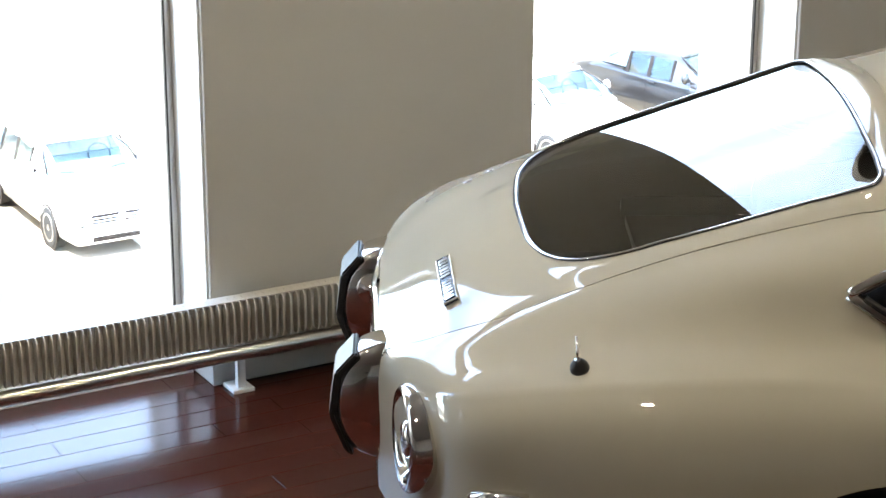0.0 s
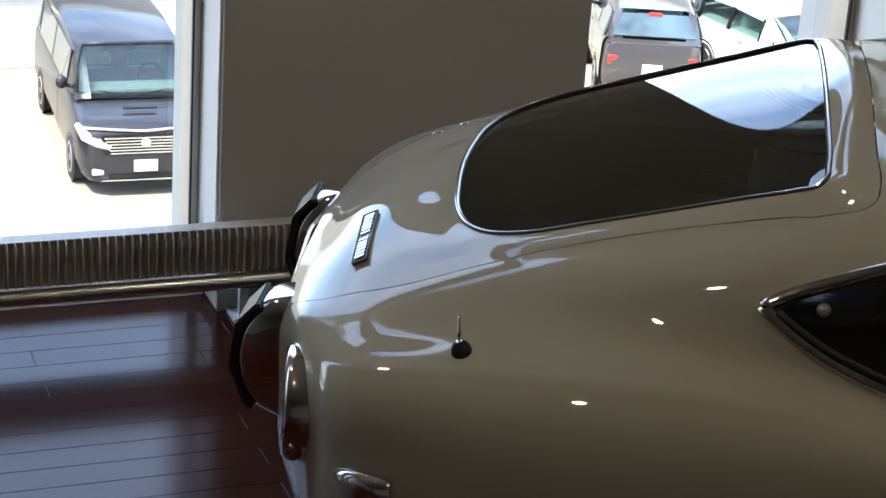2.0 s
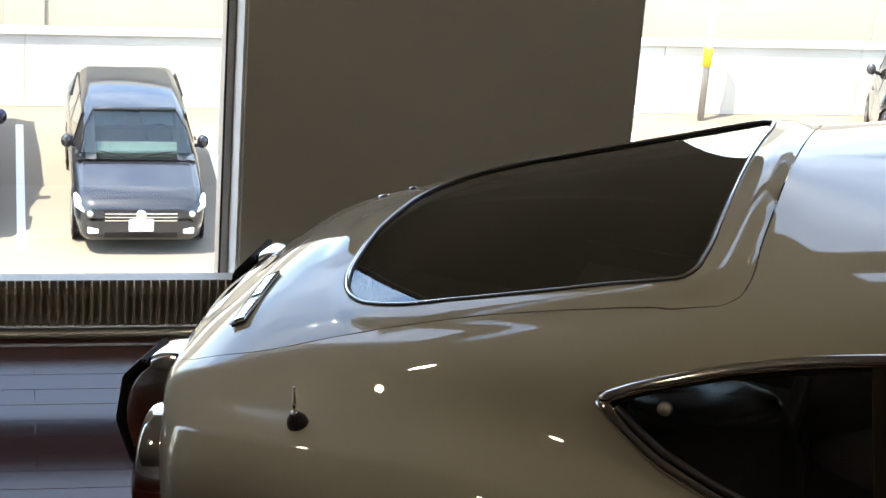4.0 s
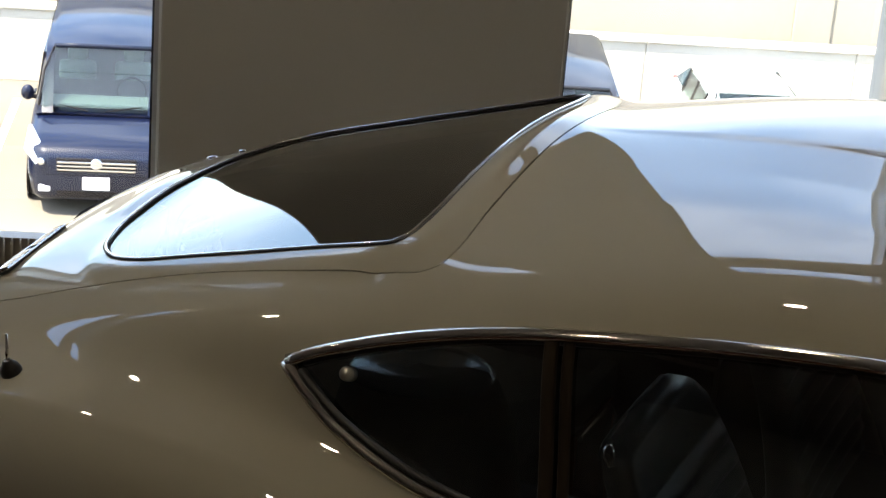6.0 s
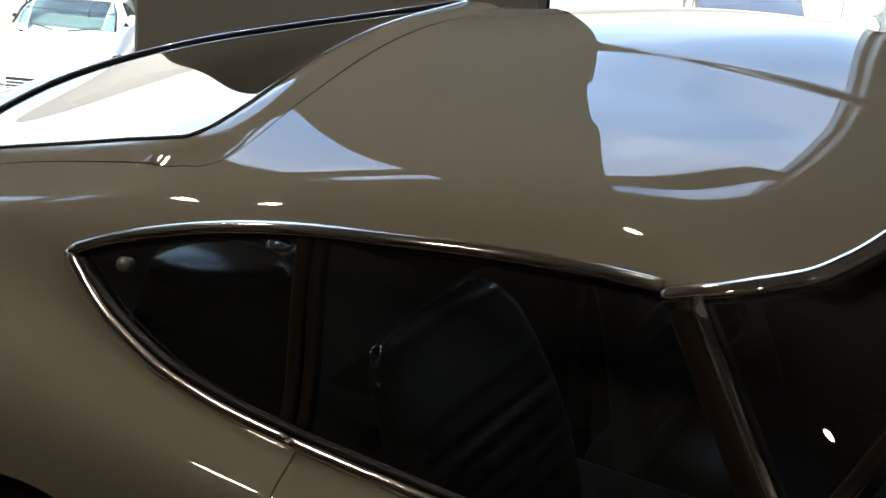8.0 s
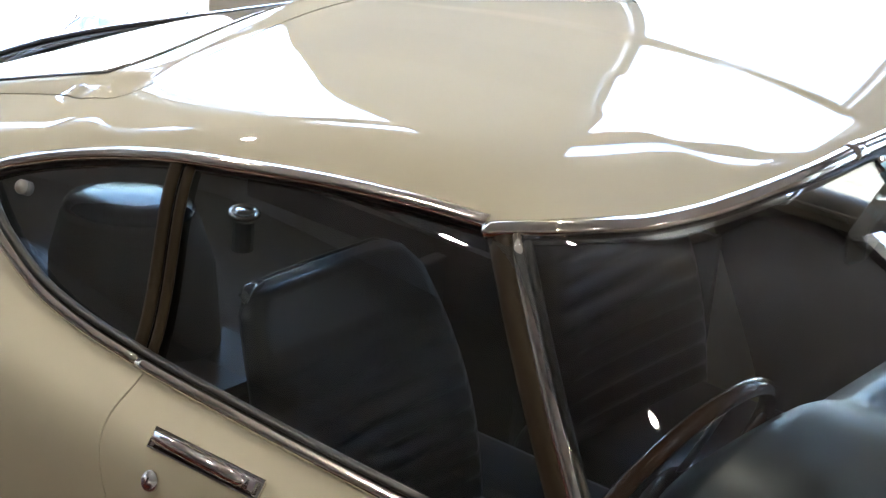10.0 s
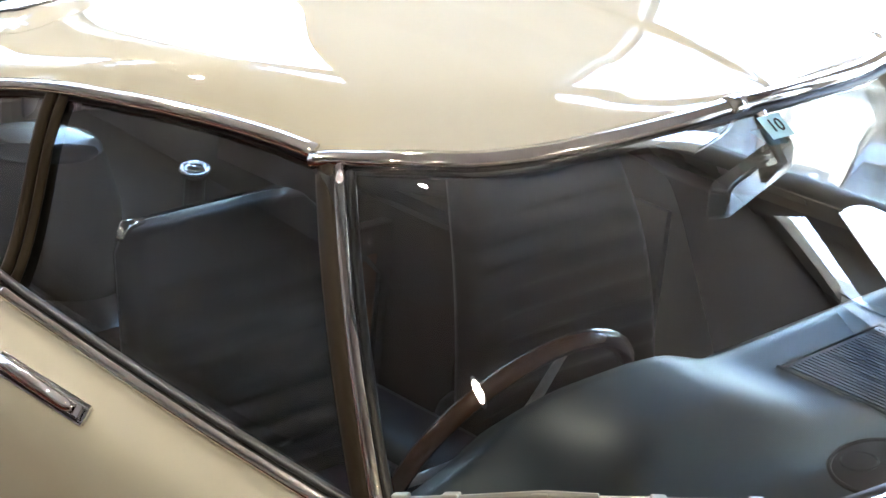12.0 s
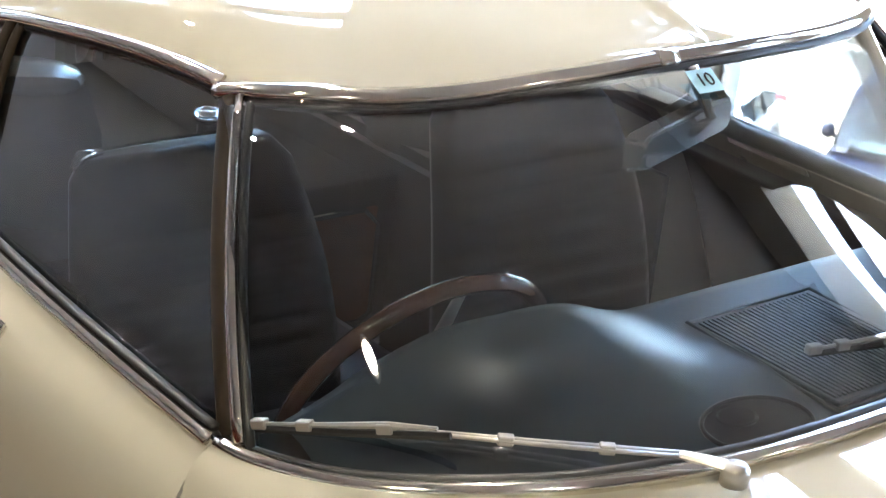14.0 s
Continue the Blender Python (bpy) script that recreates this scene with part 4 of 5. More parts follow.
# split rear bumper: bladed overriders with black rubber faces
def overrider(s):
    """A six-sided block whose outer and inner faces swell outwards."""
    bm = bmesh.new()
    prof = curve([(0.275, 0.46), (0.18, 0.445), (0.115, 0.475), (0.086, 0.545), (0.098, 0.625), (0.140, 0.672), (0.205, 0.688), (0.275, 0.686)], 40)
    cx, cz = 0.185, 0.565
    rings = []
    for off, k in ((-0.066, 0.30), (-0.062, 0.62), (-0.054, 0.84), (-0.044, 0.95), (-0.028, 1.0), (0.028, 1.0), (0.044, 0.95), (0.054, 0.84), (0.062, 0.62), (0.066, 0.30)):
        rings.append([bm.verts.new((cx + (x - cx) * k, s * 0.2525 + off, cz + (z - cz) * k)) for x, z in prof])
    for a, b in zip(rings, rings[1:]):
        for i in range(len(prof)):
            k = (i + 1) % len(prof)
            bm.faces.new((a[i], a[k], b[k], b[i]))
    bm.faces.new(rings[0][::-1])
    bm.faces.new(rings[-1])
    bmesh.ops.recalc_face_normals(bm, faces=bm.faces)
    return bm


for s in (-1, 1):
    o = soft(part("overrider", overrider(s), CHROME, car, "chrome bumper overrider with black rubber face"), 50)
    y0, y1 = s * 0.200, s * 0.305
    bm = bmesh.new()
    prof = [(0.124, 0.458), (0.106, 0.470), (0.076, 0.543), (0.088, 0.630), (0.126, 0.672), (0.136, 0.664), (0.102, 0.624), (0.090, 0.545)]
    a = [bm.verts.new((x, y0, z)) for x, z in prof]
    b = [bm.verts.new((x, y1, z)) for x, z in prof]
    for i in range(len(prof)):
        k = (i + 1) % len(prof)
        bm.faces.new((a[i], a[k], b[k], b[i]))
    bm.faces.new(a[::-1])
    bm.faces.new(b)
    bmesh.ops.recalc_face_normals(bm, faces=bm.faces)
    bmesh.ops.bevel(bm, geom=list(bm.edges), offset=0.004, segments=2, affect="EDGES")
    part("rubber_face", bm, RUBBER, o)
    m = frame_at((0.150, s * 0.198 if s > 0 else -0.200, 0.605), (0, -s, 0.1), (1, 0, 0))
    part("plate_lamp", lathe([(0.030, -0.008), (0.030, 0.008), (0.025, 0.014), (0.016, 0.016), (0.012, 0.024), (0.0, 0.026)], 24, m), CHROME, o, smooth=True)
part("number_plate_bracket", box(0.155, 0.172, -0.16, 0.16, 0.50, 0.63, 0.004), STEEL, car)

# door handles and locks
for s in (-1, 1):
    pa, pb = on_skin_xz(1.568, 0.713), on_skin_xz(1.758, 0.712)
    n = np.array([0.0, -0.82, 0.57])
    ctr = (pa + pb) / 2
    m = frame_at(ctr + n * 0.004, n, pb - pa)
    if s > 0:
        m = Matrix.Diagonal((1, -1, 1, 1)) @ m
    h = part("door_handle", box(-0.100, 0.100, -0.0135, 0.0135, -0.006, 0.002, 0.003, m=m), CHROME, car, "chrome door handle in a framed recess")
    part("grip", rod([m @ Vector(q) for q in ((-0.094, 0.003, 0.006), (-0.085, 0.003, 0.011), (-0.04, 0.002, 0.0145), (0.02, 0.001, 0.0145), (0.066, 0.0, 0.011), (0.074, 0.0, 0.006))], [0.006, 0.0085, 0.0095, 0.0095, 0.0085, 0.006], 12, flat=0.8, up=m.to_3x3() @ Vector((0, 0, 1))), CHROME, h, smooth=True)
    part("handle_rim", rod([m @ Vector(q) for q in ((-0.100, -0.013, 0.002), (0.100, -0.013, 0.002), (0.100, 0.013, 0.002), (-0.100, 0.013, 0.002))], 0.0022, 6, closed=True), CHROME, h)
    part("push_button", box(0.080, 0.093, -0.009, 0.009, 0.002, 0.009, 0.003, m=m), CHROME, h)
    part("slot", box(-0.090, 0.088, -0.0115, -0.0075, 0.0018, 0.0034, m=m), BLACK, h)
    p = on_skin_xz(1.588, 0.668)
    m2 = frame_at(p, (0, -0.93, 0.36), (1, 0, 0))
    if s > 0:
        m2 = Matrix.Diagonal((1, -1, 1, 1)) @ m2
    lk = part("door_lock", lathe([(0.0145, -0.003), (0.0145, 0.004), (0.0125, 0.006), (0.010, 0.005), (0.009, 0.008), (0.0, 0.008)], 24, m2), CHROME, car, smooth=True)
    part("keyhole", box(-0.0012, 0.0012, -0.005, 0.005, 0.007, 0.0088, m=m2), BLACK, lk)

# wipers
def wiper(pivot, elbow, joint, tip):
    pv, el, jt, tp = [Vector(q) for q in (pivot, elbow, joint, tip)]
    w = part("wiper", lathe([(0.016, -0.012), (0.016, 0.006), (0.012, 0.012), (0.0, 0.013)], 18, Matrix.Translation(pv)), GREYMETAL, car, "grey metal windscreen wiper", True)
    part("arm_head", rod([pv + Vector((0, 0, 0.006)), pv.lerp(el, 0.5) + Vector((0, 0, 0.004)), el], [0.011, 0.0095, 0.0075], 8, flat=0.6), GREYMETAL, w)
    side = (jt - el).cross(Vector((0, 0, 1))).normalized() * 0.0045
    for g in (-1, 1):
        part("arm_bar", rod([el + side * g, el.lerp(jt, 0.5) + side * g * 0.9, jt + side * g * 0.6], [0.0030, 0.0027, 0.0024], 8), GREYMETAL, w, smooth=True)
    d = (tp - jt)
    part("blade_carrier", rod([jt - d * 0.35 + Vector((0, 0, 0.002)), jt + Vector((0, 0, 0.004)), jt + d * 0.55 + Vector((0, 0, 0.001)), tp], [0.0025, 0.0045, 0.003, 0.002], 6), GREYMETAL, w)
    part("blade_rubber", rod([jt - d * 0.45 - Vector((0, 0, 0.006)), jt + d * 0.2 - Vector((0, 0, 0.007)), tp - Vector((0, 0, 0.006))], 0.003, 6, flat=1.6), RUBBER, w)
    for f in (0.02, 0.62, 0.97):
        q = jt + d * f
        part("clip", box(-0.010, 0.010, -0.006, 0.006, -0.006, 0.006, 0.002, m=Matrix.Translation(q) @ d.to_track_quat("X", "Z").to_matrix().to_4x4()), GREYMETAL, w)
    for f in (0.25, 0.6):
        q = el.lerp(jt, f)
        part("clip", box(-0.009, 0.009, -0.006, 0.006, -0.006, 0.006, 0.002, m=Matrix.Translation(q) @ (jt - el).to_track_quat("X", "Z").to_matrix().to_4x4()), GREYMETAL, w)
    return w


wiper((2.640, -0.318, 0.830), (2.585, -0.350, 0.836), (2.402, -0.612, 0.842), (2.244, -0.676, 0.790))
wiper((2.645, 0.330, 0.830), (2.600, 0.290, 0.838), (2.520, 0.060, 0.858), (2.500, -0.060, 0.862))

# bonnet: shut lines and louvres near the screen
LOUVRE = box(-0.035, 0.035, -0.004, 0.004, -0.002, 0.004, 0.0015)
me = bpy.data.meshes.new("louvre")
LOUVRE.to_mesh(me)
LOUVRE.free()
me.materials.append(BLACK)
for i in range(16):
    for s in (-1, 1):
        x, y = 2.705, s * (0.07 + i * 0.016)
        sec = front_section(x)[0]
        z = float(np.interp(abs(y), sec[::-1, 0], sec[::-1, 1]))
        o = new("louvre", me)
        o.parent = car
        o.location = (x, y, z + 0.001)
        o.rotation_euler = (0, 0, radians(-s * 8))

# interior mirror
mp = Vector((2.165, 0.0, 1.022))
mm = look(mp, (1.0, -0.28, 1.0)) @ Matrix.Rotation(radians(4), 4, "Z")
prof = [(-0.118, -0.022), (-0.106, -0.029), (0.106, -0.029), (0.118, -0.020), (0.118, 0.018), (0.104, 0.029), (-0.104, 0.029), (-0.118, 0.020)]
bm = bmesh.new()
fr = [bm.verts.new(mm @ Vector((x, y, -0.004))) for x, y in prof]
bk = [bm.verts.new(mm @ Vector((x * 0.86, y * 0.8, 0.020))) for x, y in prof]
for i in range(8):
    bm.faces.new((fr[i], fr[(i + 1) % 8], bk[(i + 1) % 8], bk[i]))
bm.faces.new(bk)
bm.faces.new(fr[::-1])
bmesh.ops.recalc_face_normals(bm, faces=bm.faces)
bmesh.ops.bevel(bm, geom=list(bm.edges), offset=0.004, segments=2, affect="EDGES")
mir = soft(part("rear_view_mirror", bm, CHROME, car, "chrome-backed interior rear-view mirror"))
part("mirror_stalk", rod([mp + Vector((0.014, 0.01, 0.0)), mp + Vector((0.03, 0.03, 0.02)), (2.145, 0.03, 1.095)], [0.011, 0.008, 0.010], 10), CHROME, mir, smooth=True)
bm = bmesh.new()
vs = [bm.verts.new(p) for p in ((2.163, 0.000, 1.100), (2.163, 0.046, 1.099), (2.196, 0.046, 1.079), (2.196, 0.000, 1.080))]
bm.faces.new(vs)
sticker = part("inspection_sticker", bm, STICKER, screen, "small pale blue sticker with the number 10")
fc = bpy.data.curves.new("sticker_text", "FONT")
fc.body, fc.size, fc.align_x, fc.align_y, fc.extrude = "10", 0.030, "CENTER", "CENTER", 0.0004
ft = new("sticker_text", fc)
ft.data.materials.append(BLACK)
ft.parent = sticker
ft.matrix_world = frame_at((2.1803, 0.023, 1.1086), (0.52, 0.0, 0.85), (0, 1, 0))

# ---- cabin ----
def loft_x(stations):
    """A body through closed sections: each a list of points."""
    bm = bmesh.new()
    rings = [[bm.verts.new(p) for p in ring] for ring in stations]
    for a, b in zip(rings, rings[1:]):
        for k in range(len(a)):
            bm.faces.new((a[k], a[(k + 1) % len(a)], b[(k + 1) % len(b)], b[k]))
    bm.faces.new(rings[0][::-1])
    bm.faces.new(rings[-1])
    bmesh.ops.recalc_face_normals(bm, faces=bm.faces)
    return bm


# dashboard top: a padded slab that follows the screen, with a hump before the driver
def dash_height(x, y):
    hump = 0.040 * math.exp(-((y + 0.34) / 0.16) ** 4) * math.exp(-((x - 2.30) / 0.14) ** 4)
    drop = 0.05 * max(0.0, (abs(y) - 0.50) / 0.15)
    return 0.826 + hump - drop - 0.10 * max(0.0, (x - 2.45)) - 0.35 * max(0.0, 2.245 - x) * 2


bm = bmesh.new()
g = []
ys = np.linspace(-0.64, 0.64, 61)
for y in ys:
    x1 = np.interp(abs(y), -COWL[:, 1], COWL[:, 0]) - 0.016
    x0 = 2.205 - 0.03 * math.cos(y * 2.2)
    g.append([bm.verts.new((x0 + (x1 - x0) * f, y, dash_height(x0 + (x1 - x0) * f, y) - 0.05 * min(1.0, max(0.0, (abs(y) - 0.28) / 0.22)) * f ** 4)) for f in np.linspace(0, 1, 24)])
for a, b in zip(g, g[1:]):
    for k in range(23):
        bm.faces.new((a[k], a[k + 1], b[k + 1], b[k]))
for a, b in zip(g, g[1:]):
    lo = [bm.verts.new((v.co.x + 0.02, v.co.y, v.co.z - 0.16)) for v in (a[0], b[0])]
    bm.faces.new((a[0], b[0], lo[1], lo[0]))
bmesh.ops.remove_doubles(bm, verts=bm.verts, dist=0.0005)
bmesh.ops.recalc_face_normals(bm, faces=bm.faces)
if sum(f.normal.z for f in bm.faces) < 0:
    bmesh.ops.reverse_faces(bm, faces=bm.faces)
dash = part("dashboard", bm, DASHPAD, car, "dark padded dashboard top with defroster grille", True)
vent = part("defroster_panel", box(2.318, 2.572, -0.080, 0.135, 0.8262 - 0.006, 0.8275, 0.003), DASHPAD, dash)
for i in range(26):
    y = -0.073 + i * 0.0078
    part("vent_slat", box(2.328, 2.562, y - 0.0022, y + 0.0022, 0.826, 0.8300), DASHPAD, vent)
part("vent_rim", rod([(2.316, -0.083, 0.827), (2.575, -0.083, 0.818), (2.575, 0.138, 0.818), (2.316, 0.138, 0.827)], 0.0030, 8, closed=True), DASHPAD, vent, smooth=True)
ring = [(2.552 + 0.052 * math.cos(a), -0.192 + 0.076 * math.sin(a), 0.826 - 0.1 * max(0, 2.552 + 0.052 * math.cos(a) - 2.45) + 0.004) for a in np.linspace(0, 2 * math.pi, 32, endpoint=False)]
part("speaker_rim", rod(ring, 0.003, 8, closed=True), BLACK, dash, smooth=True)
bm = bmesh.new()
vs = [bm.verts.new((x, y, z - 0.001)) for x, y, z in ring]
bm.faces.new(vs)
part("speaker_recess", bm, CARPET, dash)
part("speaker_ring", rod([(2.53 + 0.020 * math.cos(a), -0.205 + 0.026 * math.sin(a), 0.8215) for a in np.linspace(0, 2 * math.pi, 24, endpoint=False)], 0.002, 6, closed=True), VINYL, dash)

# grey bar on the left door, added for the pier mirrored in the windscreen
for s in (1,):
    cap = [(x, s * (0.628 + 0.055 * (x - 1.45)), 0.774) for x in np.linspace(1.47, 2.17, 12)]
    part("door_cap", rod(cap, 0.024, 12, flat=0.6), PIERBAND, car, smooth=True)

# steering wheel
wc = Vector((2.105, -0.345, 0.705))
wm = frame_at(wc, (-0.90, 0.0, 0.42), (0, 1, 0))
rim = [wm @ Vector((0.192 * math.cos(a), 0.192 * math.sin(a), 0)) for a in np.linspace(0, 2 * math.pi, 48, endpoint=False)]
wheel = part("steering_wheel", rod(rim, 0.0125, 12, closed=True), RIMWOOD, car, "steering wheel with polished wood rim", True)
part("wheel_hub", lathe([(0.055, -0.02), (0.055, 0.0), (0.035, 0.016), (0.0, 0.018)], 24, wm), BLACK, wheel, smooth=True)
for a in (0, math.pi, -math.pi / 2):
    part("spoke", rod([wm @ Vector((0.05 * math.cos(a), 0.05 * math.sin(a), 0)), wm @ Vector((0.19 * math.cos(a), 0.19 * math.sin(a), 0))], [0.016, 0.010], 8, flat=0.25), STEEL, wheel, smooth=True)
part("steering_column", rod([wc, wc + Vector((0.25, 0, -0.11))], 0.03, 12), BLACK, car, smooth=True)

# seats: cushion, pleated back, side bolsters, bright recline lever
def seat(y):
    q = part("seat", box(1.52, 1.98, y - 0.23, y + 0.23, 0.30, 0.45, 0.05), VINYL, car, "black vinyl bucket seat with pleated back", True)
    bm = bmesh.new()
    rows = []
    for f in np.linspace(0, 1, 73):
        z = 0.40 + 0.42 * f
        x = 1.61 - 0.15 * f + 0.03 * math.sin(f * 3)
        w = 0.225 - 0.050 * f ** 2.5 - 0.02 * max(0, f - 0.93) * 14
        pleat = 0.008 * abs(math.sin(f * 24 * math.pi / 2)) if f < 0.82 else 0.0
        th = 0.085 - 0.035 * f
        ring = []
        for k in range(20):
            a = 2 * math.pi * k / 20
            cx, cy = math.cos(a), math.sin(a)
            sx = abs(cx) ** 0.6 * (1 if cx > 0 else -1)
            sy = abs(cy) ** 0.6 * (1 if cy > 0 else -1)
            front = pleat if cx > 0 and abs(cy) < 0.85 else 0
            ring.append(bm.verts.new((x + sx * (th / 2) + front + (0.02 * abs(sy) ** 3 if cx > 0 else 0), y + sy * w, z)))
        rows.append(ring)
    for a, b in zip(rows, rows[1:]):
        for k in range(20):
            bm.faces.new((a[k], a[(k + 1) % 20], b[(k + 1) % 20], b[k]))
    bm.faces.new(rows[-1])
    bm.faces.new(rows[0][::-1])
    bmesh.ops.recalc_face_normals(bm, faces=bm.faces)
    part("seat_back", bm, VINYL, q, smooth=True)
    part("piping", rod([(1.452, y - 0.160, 0.812), (1.448, y - 0.13, 0.823), (1.446, y, 0.825), (1.448, y + 0.13, 0.823), (1.452, y + 0.160, 0.812)], 0.0030, 8), VINYL, q, smooth=True)
    part("recline_lever", rod([(1.455, y - 0.120, 0.822), (1.466, y - 0.160, 0.824), (1.478, y - 0.176, 0.812)], [0.006, 0.010, 0.006], 10), CHROME, q, smooth=True)
    return q


seat(-0.325)
seat(0.325)
part("cabin_floor", box(0.45, 2.40, -0.68, 0.68, 0.19, 0.22), CARPET, car)
for s in (-1, 1):
    part("cabin_side", box(0.72, 1.62, min(s * 0.550, s * 0.562), max(s * 0.550, s * 0.562), 0.20, 0.68), CARPET, car)
part("firewall", box(2.40, 2.43, -0.66, 0.66, 0.20, 0.74), CARPET, car)
part("boot_floor", box(0.36, 1.22, -0.52, 0.52, 0.55, 0.57), CARPET, car)
part("rear_bulkhead", box(1.20, 1.23, -0.62, 0.62, 0.22, 0.60, 0.006), CARPET, car)
part("tunnel", box(1.25, 2.40, -0.09, 0.09, 0.20, 0.44, 0.04), VINYL, car, smooth=True)
# hinged cover with a bright edge on the bulkhead
cv = part("compartment_door", box(1.232, 1.245, 0.045, 0.235, 0.355, 0.555, 0.004), RIMWOOD, car, "brown compartment cover with bright edge")
part("cover_edge", rod([(1.249, 0.045, 0.555), (1.249, 0.20, 0.555), (1.249, 0.235, 0.525), (1.249, 0.235, 0.37), (1.249, 0.21, 0.355), (1.249, 0.06, 0.355)], 0.0055, 8), CHROME, cv)
# rear wheel housings, padded and shiny
for s in (-1, 1):
    hm = Matrix.Translation((1.130, s * 0.405, 0.852)) @ Matrix.Rotation(radians(-6), 4, "Y") @ Matrix.Diagonal((1, 0.72, 1, 1))
    hb = lathe([(0.165, -0.42), (0.150, -0.10), (0.126, -0.032), (0.118, -0.020)], 40, hm)
    housing = part("wheel_housing", hb, CARPET, car, "black covered wheel housing with a glossy top pad", True)
    part("top_pad", lathe([(0.119, -0.024), (0.119, -0.014), (0.108, -0.004), (0.070, 0.003), (0.0, 0.005)], 40, hm), GLOSSPAD, housing, smooth=True)
# round courtesy lamp in the rear and quarter window latch
part("courtesy_lamp", lathe([(0.030, 0.0), (0.030, 0.006), (0.024, 0.009), (0.020, 0.006), (0.012, 0.010), (0.0, 0.011)], 28, frame_at((0.920, 0.075, 0.632), (0.15, -0.1, 0.98), (1, 0, 0))), CHROME, car, smooth=True)
part("lamp_post", rod([(0.92, 0.075, 0.56), (0.92, 0.075, 0.638)], 0.020, 12), VINYL, car)
for s in (-1, 1):
    p = on_skin_xz(1.094, 0.893) + np.array([0, 0.012, 0])
    mlat = frame_at(p, (0, -0.9, 0.4), (1, 0, 0))
    if s > 0:
        mlat = Matrix.Diagonal((1, -1, 1, 1)) @ mlat
    part("window_latch", lathe([(0.011, -0.012), (0.011, 0.006), (0.009, 0.009), (0.0, 0.010)], 20, mlat), GREYMETAL, car, smooth=True)

# ---- wheels ----
def car_wheel(x, s):
    c = (x, s * 0.655, 0.295)
    m = Matrix.Translation(c) @ Matrix.Rotation(radians(-90 * s), 4, "X")
    tyre = [(0.20, -0.07), (0.27, -0.085), (0.29, -0.07), (0.295, 0.0), (0.29, 0.07), (0.27, 0.085), (0.21, 0.07), (0.20, 0.06)]
    w = part("wheel", lathe(tyre, 48, m), TYRE, car, smooth=True)
    part("rim", lathe([(0.205, -0.06), (0.205, 0.055), (0.19, 0.065), (0.18, 0.04), (0.10, 0.03), (0.05, 0.045), (0.0, 0.05)], 40, m), STEEL, w, smooth=True)
    return w


for x in (1.07, 3.36):
    for s in (-1, 1):
        car_wheel(x, s)
part("underbody", box(0.35, 4.0, -0.66, 0.66, 0.155, 0.20), BLACK, car)
for x in (1.07, 3.36):
    for s in (-1, 1):
        part("wheel_well", box(x - 0.34, x + 0.34, s * 0.30 - 0.02, s * 0.30 + 0.02, 0.2, 0.62), BLACK, car)
        part("wheel_well_top", box(x - 0.34, x + 0.34, min(s * 0.30, s * 0.66), max(s * 0.30, s * 0.66), 0.62, 0.64), BLACK, car)

# the body sits a little higher on its left springs
for ob in car.children_recursive:
    if ob.type != "MESH" or ob.data.users > 1:
        continue
    for vtx in ob.data.vertices:
        c = vtx.co
        f = min(1.0, max(0.0, (c.y + 0.55) / 1.15))
        if 1.10 < c.x < 2.2 and c.z > 1.04:
            # shallow channel along the middle of the roof: a step on its left, a long ramp on its right
            step = min(1.0, max(0.0, (0.104 - c.y) / 0.022))
            ramp = min(1.0, max(0.0, (c.y + 0.23) / 0.16))
            deep = min(1.0, max(0.0, (c.x - 1.16) / 0.75)) * min(1.0, max(0.0, (2.105 - c.x) / 0.06))
            c.z -= 0.0050 * deep * (3 * step ** 2 - 2 * step ** 3) * ramp
        c.z += 0.036 * f * f * (3 - 2 * f) * min(1.0, max(0.0, (c.z - 0.35) / 0.30))

